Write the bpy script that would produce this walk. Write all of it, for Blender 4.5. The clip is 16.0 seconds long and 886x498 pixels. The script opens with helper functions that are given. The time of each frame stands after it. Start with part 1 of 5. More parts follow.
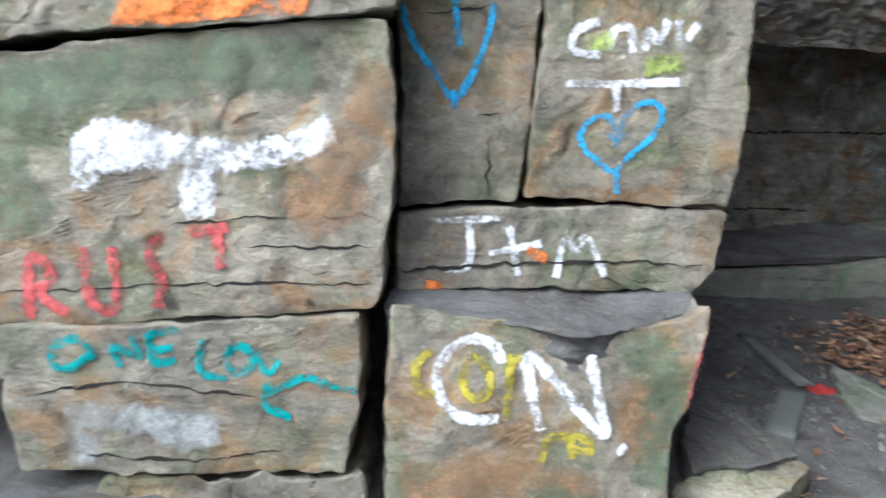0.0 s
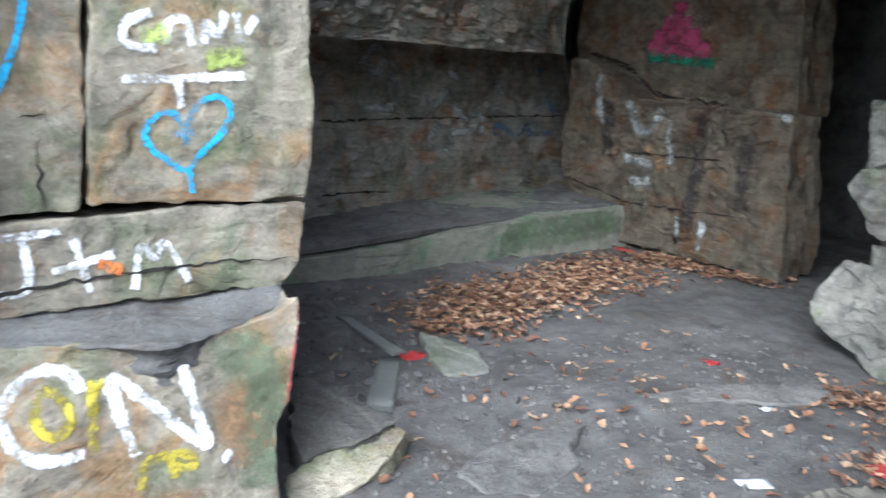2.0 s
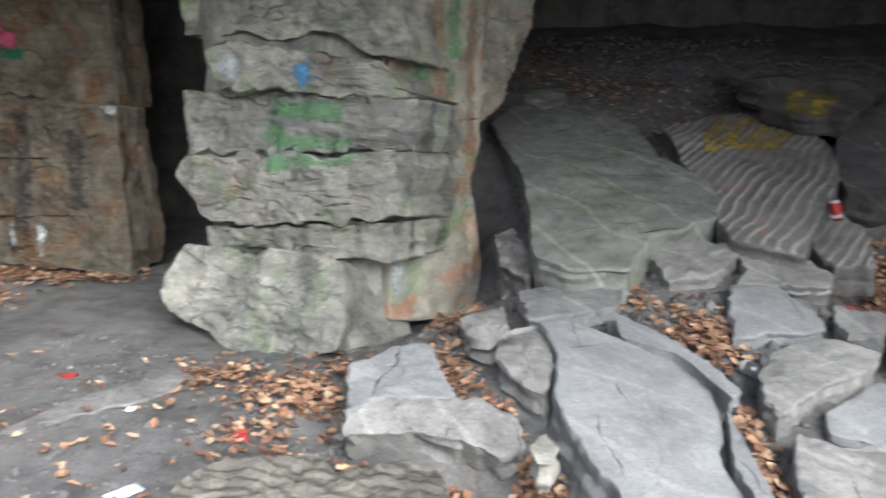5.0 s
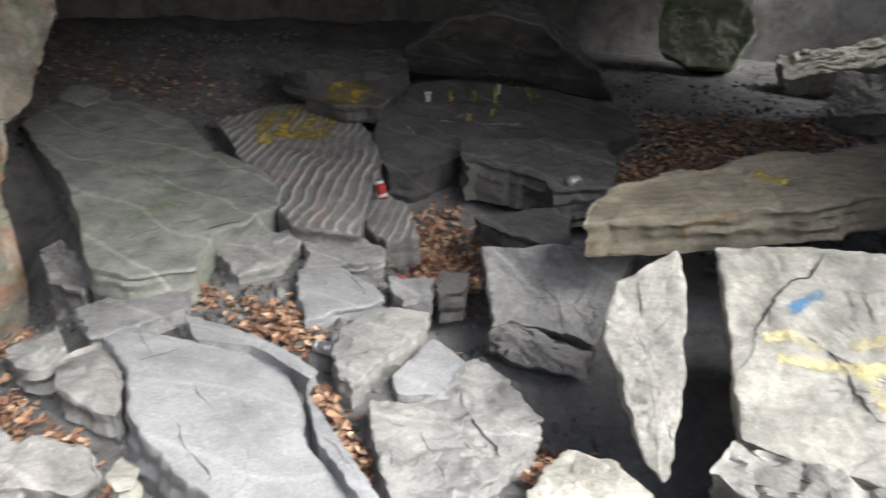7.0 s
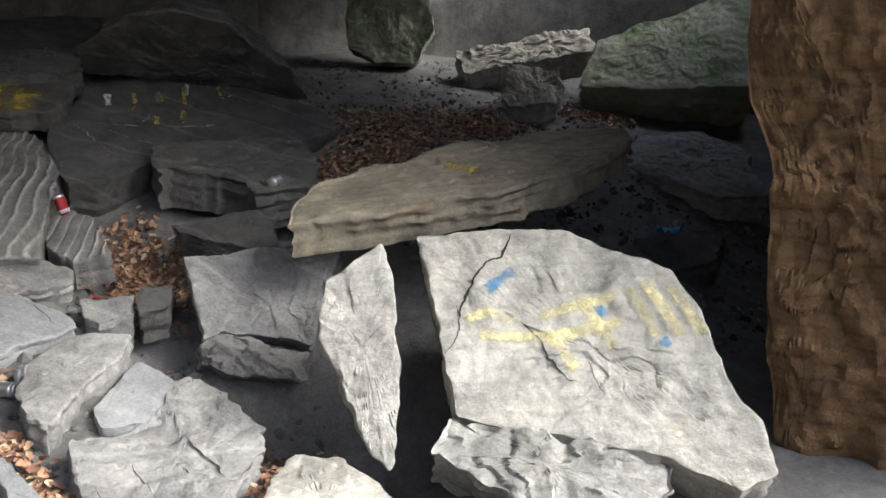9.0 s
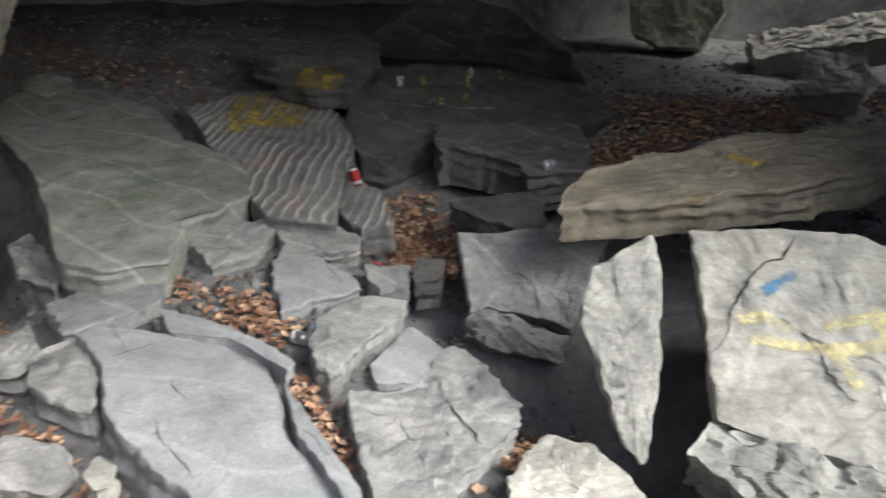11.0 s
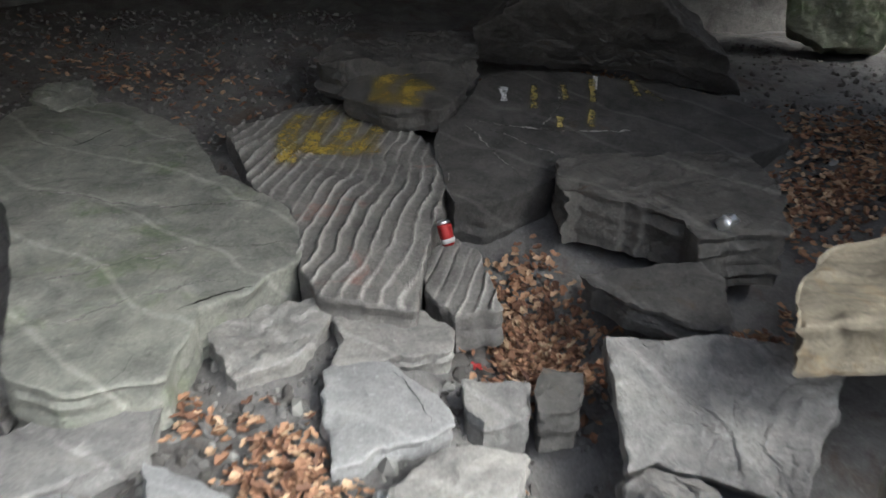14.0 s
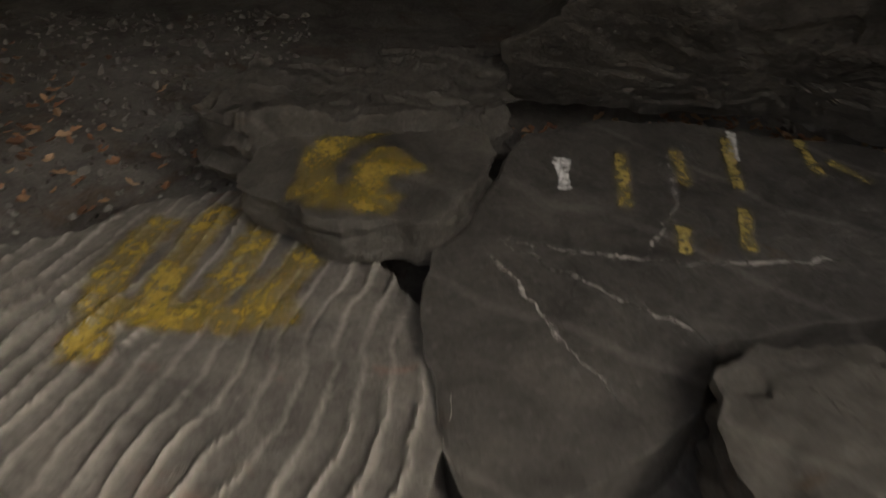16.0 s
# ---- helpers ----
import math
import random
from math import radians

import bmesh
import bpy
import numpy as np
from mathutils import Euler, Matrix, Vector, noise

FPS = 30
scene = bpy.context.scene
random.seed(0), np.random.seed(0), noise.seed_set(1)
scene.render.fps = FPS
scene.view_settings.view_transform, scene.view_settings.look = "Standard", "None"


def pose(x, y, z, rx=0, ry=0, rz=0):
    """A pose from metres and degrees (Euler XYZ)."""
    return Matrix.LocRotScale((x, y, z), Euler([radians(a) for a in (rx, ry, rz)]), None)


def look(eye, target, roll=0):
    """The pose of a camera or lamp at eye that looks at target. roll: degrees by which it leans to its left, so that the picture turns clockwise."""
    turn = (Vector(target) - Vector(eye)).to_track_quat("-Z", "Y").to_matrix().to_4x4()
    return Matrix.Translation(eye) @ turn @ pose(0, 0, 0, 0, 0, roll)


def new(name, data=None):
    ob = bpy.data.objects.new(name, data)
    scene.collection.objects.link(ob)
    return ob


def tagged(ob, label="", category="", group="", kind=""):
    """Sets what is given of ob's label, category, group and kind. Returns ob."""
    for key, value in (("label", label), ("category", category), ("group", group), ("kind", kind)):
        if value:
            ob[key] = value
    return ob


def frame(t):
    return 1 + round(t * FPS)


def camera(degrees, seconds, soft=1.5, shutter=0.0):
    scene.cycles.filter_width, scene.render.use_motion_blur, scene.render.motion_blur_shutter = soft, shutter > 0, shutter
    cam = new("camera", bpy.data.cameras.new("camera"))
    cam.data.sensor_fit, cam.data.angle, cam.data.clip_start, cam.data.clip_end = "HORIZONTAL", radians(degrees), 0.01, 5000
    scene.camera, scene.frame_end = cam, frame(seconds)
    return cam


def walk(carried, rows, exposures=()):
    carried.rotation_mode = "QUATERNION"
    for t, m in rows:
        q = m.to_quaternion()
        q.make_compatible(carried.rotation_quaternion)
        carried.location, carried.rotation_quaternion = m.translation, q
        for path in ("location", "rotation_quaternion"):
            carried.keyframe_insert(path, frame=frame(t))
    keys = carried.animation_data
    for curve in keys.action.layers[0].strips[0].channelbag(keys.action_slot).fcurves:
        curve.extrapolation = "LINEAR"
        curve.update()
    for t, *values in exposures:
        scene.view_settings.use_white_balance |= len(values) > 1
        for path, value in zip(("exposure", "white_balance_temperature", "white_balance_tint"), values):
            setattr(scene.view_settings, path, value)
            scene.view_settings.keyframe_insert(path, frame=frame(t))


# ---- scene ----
from mathutils.bvhtree import BVHTree

cam = camera(57.5, 16.0, shutter=0.5)
METRES, EYE, TILT, LEAN, TURN = 4.6, 1.6, -13.0, -4.0, 0.0
ROWS = [
    (0.0, 0.0, 0.0, 0.0, 0.0, 0.0, -0.0),
    (0.5, 0.0036, 0.0032, 0.0007, -7.1, -0.21, 1.73),
    (1.0, 0.009, 0.0053, 0.0018, -14.01, -0.7, 3.27),
    (1.5, 0.016, 0.0074, 0.0028, -20.74, -1.32, 4.77),
    (2.0, 0.021, 0.0082, 0.0034, -27.31, -2.08, 6.14),
    (2.5, 0.0289, 0.0095, 0.0032, -33.65, -2.94, 7.37),
    (3.0, 0.0348, 0.0118, 0.0047, -40.02, -3.93, 8.42),
    (3.5, 0.0432, 0.0121, 0.0042, -46.83, -5.07, 9.49),
    (4.0, 0.0498, 0.0099, 0.0025, -54.84, -6.53, 10.49),
    (4.5, 0.055, 0.0059, 0.0043, -62.74, -8.23, 11.27),
    (5.0, 0.0603, -0.0001, 0.004, -71.35, -10.06, 11.89),
    (7.5, 0.0742, -0.0144, -0.0011, -109.93, -18.72, 11.37),
    (8.0, 0.0774, -0.0176, -0.0018, -117.4, -20.31, 10.72),
    (9.0, 0.0785, -0.0185, 0.0, -123.6, -21.4, 10.35),
    (10.5, 0.0781, -0.017, 0.0016, -111.12, -20.0, 11.75),
    (11.0, 0.0749, -0.0119, 0.0052, -104.34, -18.74, 12.38),
    (11.5, 0.0738, -0.0042, 0.0061, -99.39, -17.74, 12.75),
    (12.0, 0.0792, -0.0009, 0.0049, -99.9, -17.88, 12.72),
    (12.5, 0.117, -0.0023, 0.005, -99.8, -17.84, 12.71),
    (13.0, 0.1912, -0.0106, 0.0032, -99.48, -17.75, 12.73),
    (13.5, 0.2946, -0.0238, -0.0018, -99.14, -17.64, 12.77),
    (14.0, 0.4146, -0.0411, -0.008, -98.85, -17.56, 12.79),
    (14.5, 0.5417, -0.0662, -0.0171, -98.62, -17.53, 12.79),
    (15.0, 0.6734, -0.0892, -0.0291, -98.34, -17.47, 12.86),
    (15.5, 0.8085, -0.1076, -0.032, -98.1, -17.42, 12.87),
    (16.0, 0.9446, -0.1295, -0.0203, -97.89, -17.37, 12.88),
]
EXPOSURES = [(0.0, 1.25, 5050, 0), (2.0, 1.6, 4950, 0), (5.0, 1.9, 5300, 1), (8.0, 2.2, 5600, 2), (10.6, 1.85, 5550, 1), (12.5, 1.9, 5350, 0), (14.0, 2.25, 5500, 0), (15.0, 2.4, 5750, 1), (16.0, 2.2, 6900, 3)]
walk(cam, [(t, pose(0, 0, EYE, TILT, LEAN, TURN) @ pose(METRES * x, METRES * y, METRES * z, 90 + pitch, roll, yaw)) for t, x, y, z, yaw, pitch, roll in ROWS], EXPOSURES)

# ---- light ----
SUN_WAY = Vector((-0.6, -0.5, 0.62)).normalized()
world = bpy.data.worlds.new("sky")
scene.world = world
world.use_nodes = True
sky = world.node_tree.nodes.new("ShaderNodeTexSky")
sky.sky_type, sky.sun_disc = "NISHITA", False
sky.sun_elevation = math.asin(SUN_WAY.z)
sky.sun_rotation = math.atan2(SUN_WAY.x, SUN_WAY.y)
sky.air_density, sky.dust_density, sky.ozone_density = 0.4, 8.0, 0.3
world.node_tree.links.new(sky.outputs[0], world.node_tree.nodes["Background"].inputs[0])
world.node_tree.nodes["Background"].inputs[1].default_value = 0.15
sun = new("sun", bpy.data.lights.new("sun", "SUN"))
sun.data.energy, sun.data.angle, sun.data.color = 0.1, radians(30), (1, 0.96, 0.9)
sun.matrix_world = look((0, 0, 20), Vector((0, 0, 20)) - SUN_WAY)


# ---- materials ----
def material(name, rough=0.9):
    m = bpy.data.materials.new(name)
    m.use_nodes = True
    nt = m.node_tree
    b = nt.nodes["Principled BSDF"]
    b.inputs["Roughness"].default_value = rough
    b.inputs["Specular IOR Level"].default_value = 0.25
    return m, nt, b


def node(nt, kind, **values):
    n = nt.nodes.new("ShaderNode" + kind)
    for key, value in values.items():
        n.inputs[key].default_value = value
    return n


def ramp(nt, source, *stops):
    r = nt.nodes.new("ShaderNodeValToRGB")
    while len(r.color_ramp.elements) < len(stops):
        r.color_ramp.elements.new(0.5)
    for e, (at, c) in zip(r.color_ramp.elements, stops):
        e.position, e.color = at, (*c, 1) if len(c) == 3 else c
    nt.links.new(source, r.inputs[0])
    return r


def mixed(nt, fac, a, b, kind="MIX"):
    x = nt.nodes.new("ShaderNodeMix")
    x.data_type, x.blend_type = "RGBA", kind
    for value, slot in ((fac, 0), (a, 6), (b, 7)):
        if isinstance(value, (int, float)):
            x.inputs[slot].default_value = value
        elif isinstance(value, tuple):
            x.inputs[slot].default_value = (*value, 1)
        else:
            nt.links.new(value, x.inputs[slot])
    return x.outputs[2]


def grey_step(a, b):
    return (a, (0, 0, 0)), (b, (1, 1, 1))


def stone(name, dark_c, light_c, stain=None, stain_at=0.6, moss=None, moss_at=0.6, veins=0.0, strata=0.0, bump=0.5, scale=1.0, cracks=0.35, mottle=0.7, crest=None):
    """Sandstone: blotches, grain, lichen or moss, pale veins, bedding lines and hairline cracks."""
    m, nt, b = material(name, 0.88)
    co = nt.nodes.new("ShaderNodeTexCoord").outputs["Object"]
    info = nt.nodes.new("ShaderNodeObjectInfo")
    off = nt.nodes.new("ShaderNodeVectorMath")
    off.operation = "MULTIPLY_ADD"
    nt.links.new(info.outputs["Random"], off.inputs[0])
    off.inputs[1].default_value = (31, 17, 23)
    nt.links.new(co, off.inputs[2])
    co = off.outputs[0]

    def noise_of(s, detail=8, rough=0.6, dist=0.0):
        n = node(nt, "TexNoise", Scale=s * scale, Detail=detail, Roughness=rough, Distortion=dist)
        nt.links.new(co, n.inputs["Vector"])
        return n.outputs["Fac"]

    big, mid, fine = noise_of(2.2, 6, 0.6, 0.4), noise_of(9, 8, 0.65), noise_of(70, 5, 0.7)
    mean = tuple((p + q) / 2 for p, q in zip(dark_c, light_c))
    col = ramp(nt, big, (0.3, dark_c), (0.5, mean), (0.7, light_c)).outputs[0]
    col = mixed(nt, ramp(nt, mid, *grey_step(0.35, 0.7)).outputs[0], col, mixed(nt, 0.5, col, light_c))
    if stain:
        col = mixed(nt, ramp(nt, noise_of(3.1, 7, 0.65, 0.8), *grey_step(stain_at, stain_at + 0.12)).outputs[0], col, stain)
    if moss:
        col = mixed(nt, ramp(nt, noise_of(2.7, 9, 0.7, 0.3), *grey_step(moss_at, moss_at + 0.2)).outputs[0], col, moss)
    height = nt.nodes.new("ShaderNodeMath")
    height.operation = "ADD"
    nt.links.new(mid, height.inputs[0])
    grain = nt.nodes.new("ShaderNodeMath")
    grain.operation = "MULTIPLY"
    grain.inputs[1].default_value = 0.6
    nt.links.new(fine, grain.inputs[0])
    nt.links.new(grain.outputs[0], height.inputs[1])
    h = height.outputs[0]
    if strata:
        w = node(nt, "TexWave", Scale=4.5 * scale, Distortion=5.0, Detail=4.0, **{"Detail Scale": 1.2})
        w.bands_direction = "Y"
        nt.links.new(co, w.inputs["Vector"])
        line = ramp(nt, w.outputs["Fac"], *grey_step(0.0, 0.35)).outputs[0]
        col = mixed(nt, strata, col, mixed(nt, line, tuple(c * 0.55 for c in dark_c), light_c))
    if veins:
        v = node(nt, "TexWave", Scale=1.1, Distortion=6.0, Detail=3.0, **{"Detail Scale": 0.7})
        v.bands_direction = "DIAGONAL"
        nt.links.new(co, v.inputs["Vector"])
        line = ramp(nt, v.outputs["Fac"], (0.0, (1, 1, 1)), (0.025, (0, 0, 0))).outputs[0]
        col = mixed(nt, mixed(nt, veins, (0, 0, 0), line), col, tuple(min(0.7, c * 1.8) for c in light_c))
    if cracks:
        c = node(nt, "TexVoronoi", Scale=1.7 * scale)
        c.feature = "DISTANCE_TO_EDGE"
        warp = mixed(nt, 0.12, co, node_color(nt, co, 4.0))
        nt.links.new(warp, c.inputs["Vector"])
        line = ramp(nt, c.outputs["Distance"], (0.0, (1, 1, 1)), (0.006, (0, 0, 0))).outputs[0]
        gate = ramp(nt, noise_of(3.7, 2), *grey_step(0.5, 0.6)).outputs[0]
        line = mixed(nt, 1.0, line, gate, "MULTIPLY")
        col = mixed(nt, mixed(nt, cracks, (0, 0, 0), line), col, tuple(q * 0.25 for q in dark_c))
    spot = ramp(nt, noise_of(28, 3, 0.5), *grey_step(0.64, 0.72)).outputs[0]
    col = mixed(nt, mixed(nt, 0.35, (0, 0, 0), spot), col, tuple(min(0.8, q * 1.5) for q in light_c))
    blotch = ramp(nt, noise_of(4.6, 9, 0.72, 0.6), (0.34, (0.45, 0.45, 0.46)), (0.5, (0.9, 0.9, 0.9)), (0.66, (1.25, 1.24, 1.2))).outputs[0]
    col = mixed(nt, mottle, col, blotch, "MULTIPLY")
    # Paler ripple crests: wear, plus the grazing light on the ridges put into the colour.
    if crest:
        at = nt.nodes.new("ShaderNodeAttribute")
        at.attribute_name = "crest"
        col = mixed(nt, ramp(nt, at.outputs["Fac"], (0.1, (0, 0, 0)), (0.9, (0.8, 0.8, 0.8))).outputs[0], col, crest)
    worn = ramp(nt, nt.nodes.new("ShaderNodeNewGeometry").outputs["Pointiness"], *grey_step(0.52, 0.62)).outputs[0]
    col = mixed(nt, mixed(nt, 0.45, (0, 0, 0), worn), col, tuple(min(0.7, q * 1.35) for q in light_c))
    tone = ramp(nt, info.outputs["Random"], (0.0, (0.82, 0.82, 0.82)), (1.0, (1.1, 1.08, 1.04))).outputs[0]
    col = mixed(nt, 1.0, col, tone, "MULTIPLY")
    speck = ramp(nt, fine, (0.3, (0.7, 0.7, 0.7)), (0.65, (1.1, 1.1, 1.1))).outputs[0]
    col = mixed(nt, 0.8, col, speck, "MULTIPLY")
    nt.links.new(col, b.inputs["Base Color"])
    bp = node(nt, "Bump", Strength=bump, Distance=0.02)
    nt.links.new(h, bp.inputs["Height"])
    nt.links.new(bp.outputs[0], b.inputs["Normal"])
    return m


def node_color(nt, co, s):
    n = node(nt, "TexNoise", Scale=s, Detail=4.0)
    nt.links.new(co, n.inputs["Vector"])
    return n.outputs["Color"]


def worn_paint(name, colour, cover=0.5, edge=0.14):
    """Spray paint that has flaked off in specks."""
    m, nt, b = material(name, 0.7)
    co = nt.nodes.new("ShaderNodeTexCoord").outputs["Object"]
    n = node(nt, "TexNoise", Scale=42.0, Detail=8.0, Roughness=0.8)
    nt.links.new(co, n.inputs["Vector"])
    v = node(nt, "TexNoise", Scale=7.0, Detail=3.0)
    nt.links.new(co, v.inputs["Vector"])
    b.inputs["Base Color"].default_value = (*colour, 1)
    nt.links.new(mixed(nt, ramp(nt, v.outputs["Fac"], *grey_step(0.35, 0.65)).outputs[0], tuple(c * 0.75 for c in colour), colour), b.inputs["Base Color"])
    a = mixed(nt, 0.35, ramp(nt, n.outputs["Fac"], *grey_step(0.36, 0.64)).outputs[0], ramp(nt, v.outputs["Fac"], *grey_step(0.36, 0.64)).outputs[0])
    body = nt.nodes.new("ShaderNodeAttribute")
    body.attribute_name = "body"
    a = mixed(nt, 0.42, a, body.outputs["Fac"])
    nt.links.new(ramp(nt, a, *grey_step(0.98 - 0.58 * cover - edge, 0.98 - 0.58 * cover + edge)).outputs[0], b.inputs["Alpha"])
    return m


def plain(name, colour, rough=0.6, metal=0.0, grain=60.0):
    m, nt, b = material(name, rough)
    co = nt.nodes.new("ShaderNodeTexCoord").outputs["Object"]
    n = node(nt, "TexNoise", Scale=grain, Detail=4.0)
    nt.links.new(co, n.inputs["Vector"])
    nt.links.new(mixed(nt, n.outputs["Fac"], tuple(c * 0.7 for c in colour), colour), b.inputs["Base Color"])
    b.inputs["Metallic"].default_value = metal
    return m


def islands(name, *stops, rough=0.8):
    """Small pieces that each take a tone of their own."""
    m, nt, b = material(name, rough)
    g = nt.nodes.new("ShaderNodeNewGeometry")
    nt.links.new(ramp(nt, g.outputs["Random Per Island"], *stops).outputs[0], b.inputs["Base Color"])
    return m


grey = stone("grey_sandstone", (0.17, 0.165, 0.16), (0.33, 0.32, 0.31), stain=(0.16, 0.12, 0.09), stain_at=0.66, veins=0.2, strata=0.08, bump=0.9)
smooth = stone("smooth_grey_sandstone", (0.2, 0.2, 0.205), (0.3, 0.3, 0.305), veins=0.12, bump=0.55, mottle=0.4)
grey_green = stone("grey_green_sandstone", (0.17, 0.175, 0.155), (0.3, 0.3, 0.27), moss=(0.17, 0.21, 0.12), moss_at=0.52, veins=0.3, bump=0.8)
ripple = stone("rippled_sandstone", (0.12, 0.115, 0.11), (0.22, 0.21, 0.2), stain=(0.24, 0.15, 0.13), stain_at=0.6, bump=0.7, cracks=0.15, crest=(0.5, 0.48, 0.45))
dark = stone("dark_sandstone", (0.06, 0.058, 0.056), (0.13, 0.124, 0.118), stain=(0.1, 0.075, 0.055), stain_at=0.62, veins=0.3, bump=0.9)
dark_rough = stone("rough_dark_sandstone", (0.1, 0.095, 0.09), (0.26, 0.25, 0.24), bump=0.9)
pale = stone("pale_sandstone", (0.22, 0.21, 0.185), (0.4, 0.385, 0.35), stain=(0.3, 0.22, 0.16), stain_at=0.62, strata=0.12, bump=0.6)
beam = stone("ochre_sandstone", (0.11, 0.096, 0.072), (0.23, 0.205, 0.16), stain=(0.2, 0.14, 0.07), stain_at=0.56, strata=0.2)
striped = stone("striped_sandstone", (0.08, 0.078, 0.07), (0.22, 0.2, 0.17), strata=0.6, bump=0.8)
wall_stone = stone("painted_wall_sandstone", (0.24, 0.215, 0.175), (0.4, 0.365, 0.3), stain=(0.36, 0.23, 0.12), stain_at=0.5, moss=(0.15, 0.19, 0.1), moss_at=0.47, strata=0.15, bump=1.0, cracks=0.5, mottle=1.0)
alcove_stone = stone("alcove_sandstone", (0.17, 0.165, 0.15), (0.38, 0.36, 0.32), stain=(0.22, 0.13, 0.07), stain_at=0.5, moss=(0.12, 0.15, 0.11), moss_at=0.5, strata=0.15, bump=1.0, mottle=1.0)
ledge = stone("mossy_ledge", (0.24, 0.24, 0.2), (0.34, 0.33, 0.28), moss=(0.12, 0.24, 0.12), moss_at=0.5, bump=0.3)
brown_stone = stone("brown_stained_sandstone", (0.08, 0.068, 0.052), (0.2, 0.17, 0.13), stain=(0.15, 0.085, 0.045), stain_at=0.5, moss=(0.1, 0.115, 0.085), moss_at=0.55, strata=0.12, bump=1.0, mottle=1.0)
pillar_stone = stone("pillar_sandstone", (0.13, 0.13, 0.122), (0.4, 0.385, 0.345), stain=(0.26, 0.19, 0.12), stain_at=0.6, moss=(0.17, 0.24, 0.1), moss_at=0.53, strata=0.12, bump=1.2, mottle=1.0)
pillar_side_stone = stone("stained_pillar_sandstone", (0.24, 0.22, 0.18), (0.42, 0.39, 0.33), stain=(0.36, 0.21, 0.14), stain_at=0.52, moss=(0.15, 0.27, 0.12), moss_at=0.54, bump=0.6)
mossy = stone("mossy_sandstone", (0.22, 0.24, 0.17), (0.4, 0.41, 0.33), moss=(0.16, 0.26, 0.1), moss_at=0.5, bump=0.8)
rust_stone = stone("rust_brown_sandstone", (0.1, 0.06, 0.03), (0.2, 0.12, 0.06), stain=(0.16, 0.1, 0.05), strata=0.25, bump=0.9)
dirt = stone("packed_dirt", (0.09, 0.086, 0.084), (0.19, 0.185, 0.185), stain=(0.12, 0.1, 0.085), stain_at=0.55, bump=0.8, cracks=0.0)
paint_white = worn_paint("white_paint", (0.78, 0.78, 0.8), 0.58)
paint_chalk = worn_paint("chalk_paint", (0.48, 0.5, 0.49), 0.45, 0.3)
paint_red = worn_paint("red_paint", (0.5, 0.1, 0.1), 0.52)
paint_black = worn_paint("black_paint", (0.05, 0.045, 0.045), 0.45, 0.26)
paint_orange = worn_paint("orange_paint", (0.85, 0.25, 0.06), 0.56)
paint_teal = worn_paint("teal_paint", (0.03, 0.3, 0.3), 0.56)
paint_blue = worn_paint("blue_paint", (0.08, 0.42, 0.75), 0.58)
paint_bluefade = worn_paint("faded_blue_paint", (0.08, 0.22, 0.4), 0.45, 0.25)
paint_lime = worn_paint("lime_paint", (0.42, 0.5, 0.14), 0.45)
paint_mustard = worn_paint("mustard_paint", (0.45, 0.38, 0.05), 0.52)
paint_yellow = worn_paint("yellow_paint", (0.46, 0.34, 0.07), 0.44, 0.28)
paint_faded = worn_paint("faded_yellow_paint", (0.42, 0.34, 0.12), 0.47, 0.25)
paint_cream = worn_paint("cream_yellow_paint", (0.66, 0.58, 0.3), 0.44, 0.26)
paint_rust = worn_paint("rust_stain", (0.32, 0.205, 0.115), 0.36, 0.34)
vein_mat = worn_paint("pale_vein", (0.36, 0.34, 0.32), 0.5, 0.25)
paint_green = worn_paint("green_paint", (0.13, 0.29, 0.12), 0.42, 0.28)
# Dirt in the cracks; on alcove_upper it stands in for recess shade.
crack_and_shade_fill = plain("crack_dirt_and_shade", (0.03, 0.027, 0.024), 1.0)
paint_moss = worn_paint("green_moss", (0.175, 0.22, 0.14), 0.42, 0.32)
paint_pink = worn_paint("pink_paint", (0.42, 0.07, 0.16), 0.72)
paint_dkgreen = worn_paint("dark_green_paint", (0.03, 0.2, 0.12), 0.6)
leaf_mat = islands("dead_leaf", (0.0, (0.09, 0.05, 0.035)), (0.35, (0.19, 0.1, 0.06)), (0.7, (0.3, 0.175, 0.105)), (1.0, (0.44, 0.32, 0.21)))
pebble_mat = islands("gravel", (0.0, (0.06, 0.055, 0.05)), (0.7, (0.13, 0.125, 0.12)), (1.0, (0.19, 0.185, 0.17)), rough=0.9)
wet_mat = islands("wet_gravel", (0.0, (0.03, 0.028, 0.026)), (0.7, (0.09, 0.085, 0.08)), (1.0, (0.2, 0.195, 0.19)), rough=0.22)


# ---- building ----
def link(name, bm, mat, parent=None, label="", smooth_faces=True):
    me = bpy.data.meshes.new(name)
    bm.to_mesh(me)
    bm.free()
    me.materials.append(mat)
    if smooth_faces:
        me.shade_smooth()
    ob = new(name, me)
    if parent:
        ob.parent = parent
    return tagged(ob, label)


def frame_of(centre, normal):
    n = Vector(normal).normalized()
    u = Vector((0, 0, 1)).cross(n)
    u = u.normalized() if u.length > 1e-3 else Vector((1, 0, 0))
    m = Matrix((u, n.cross(u), n)).transposed().to_4x4()
    m.translation = Vector(centre)
    return m


def fbm(p, octaves=4):
    return noise.fractal(p, 0.9, 2.1, octaves)


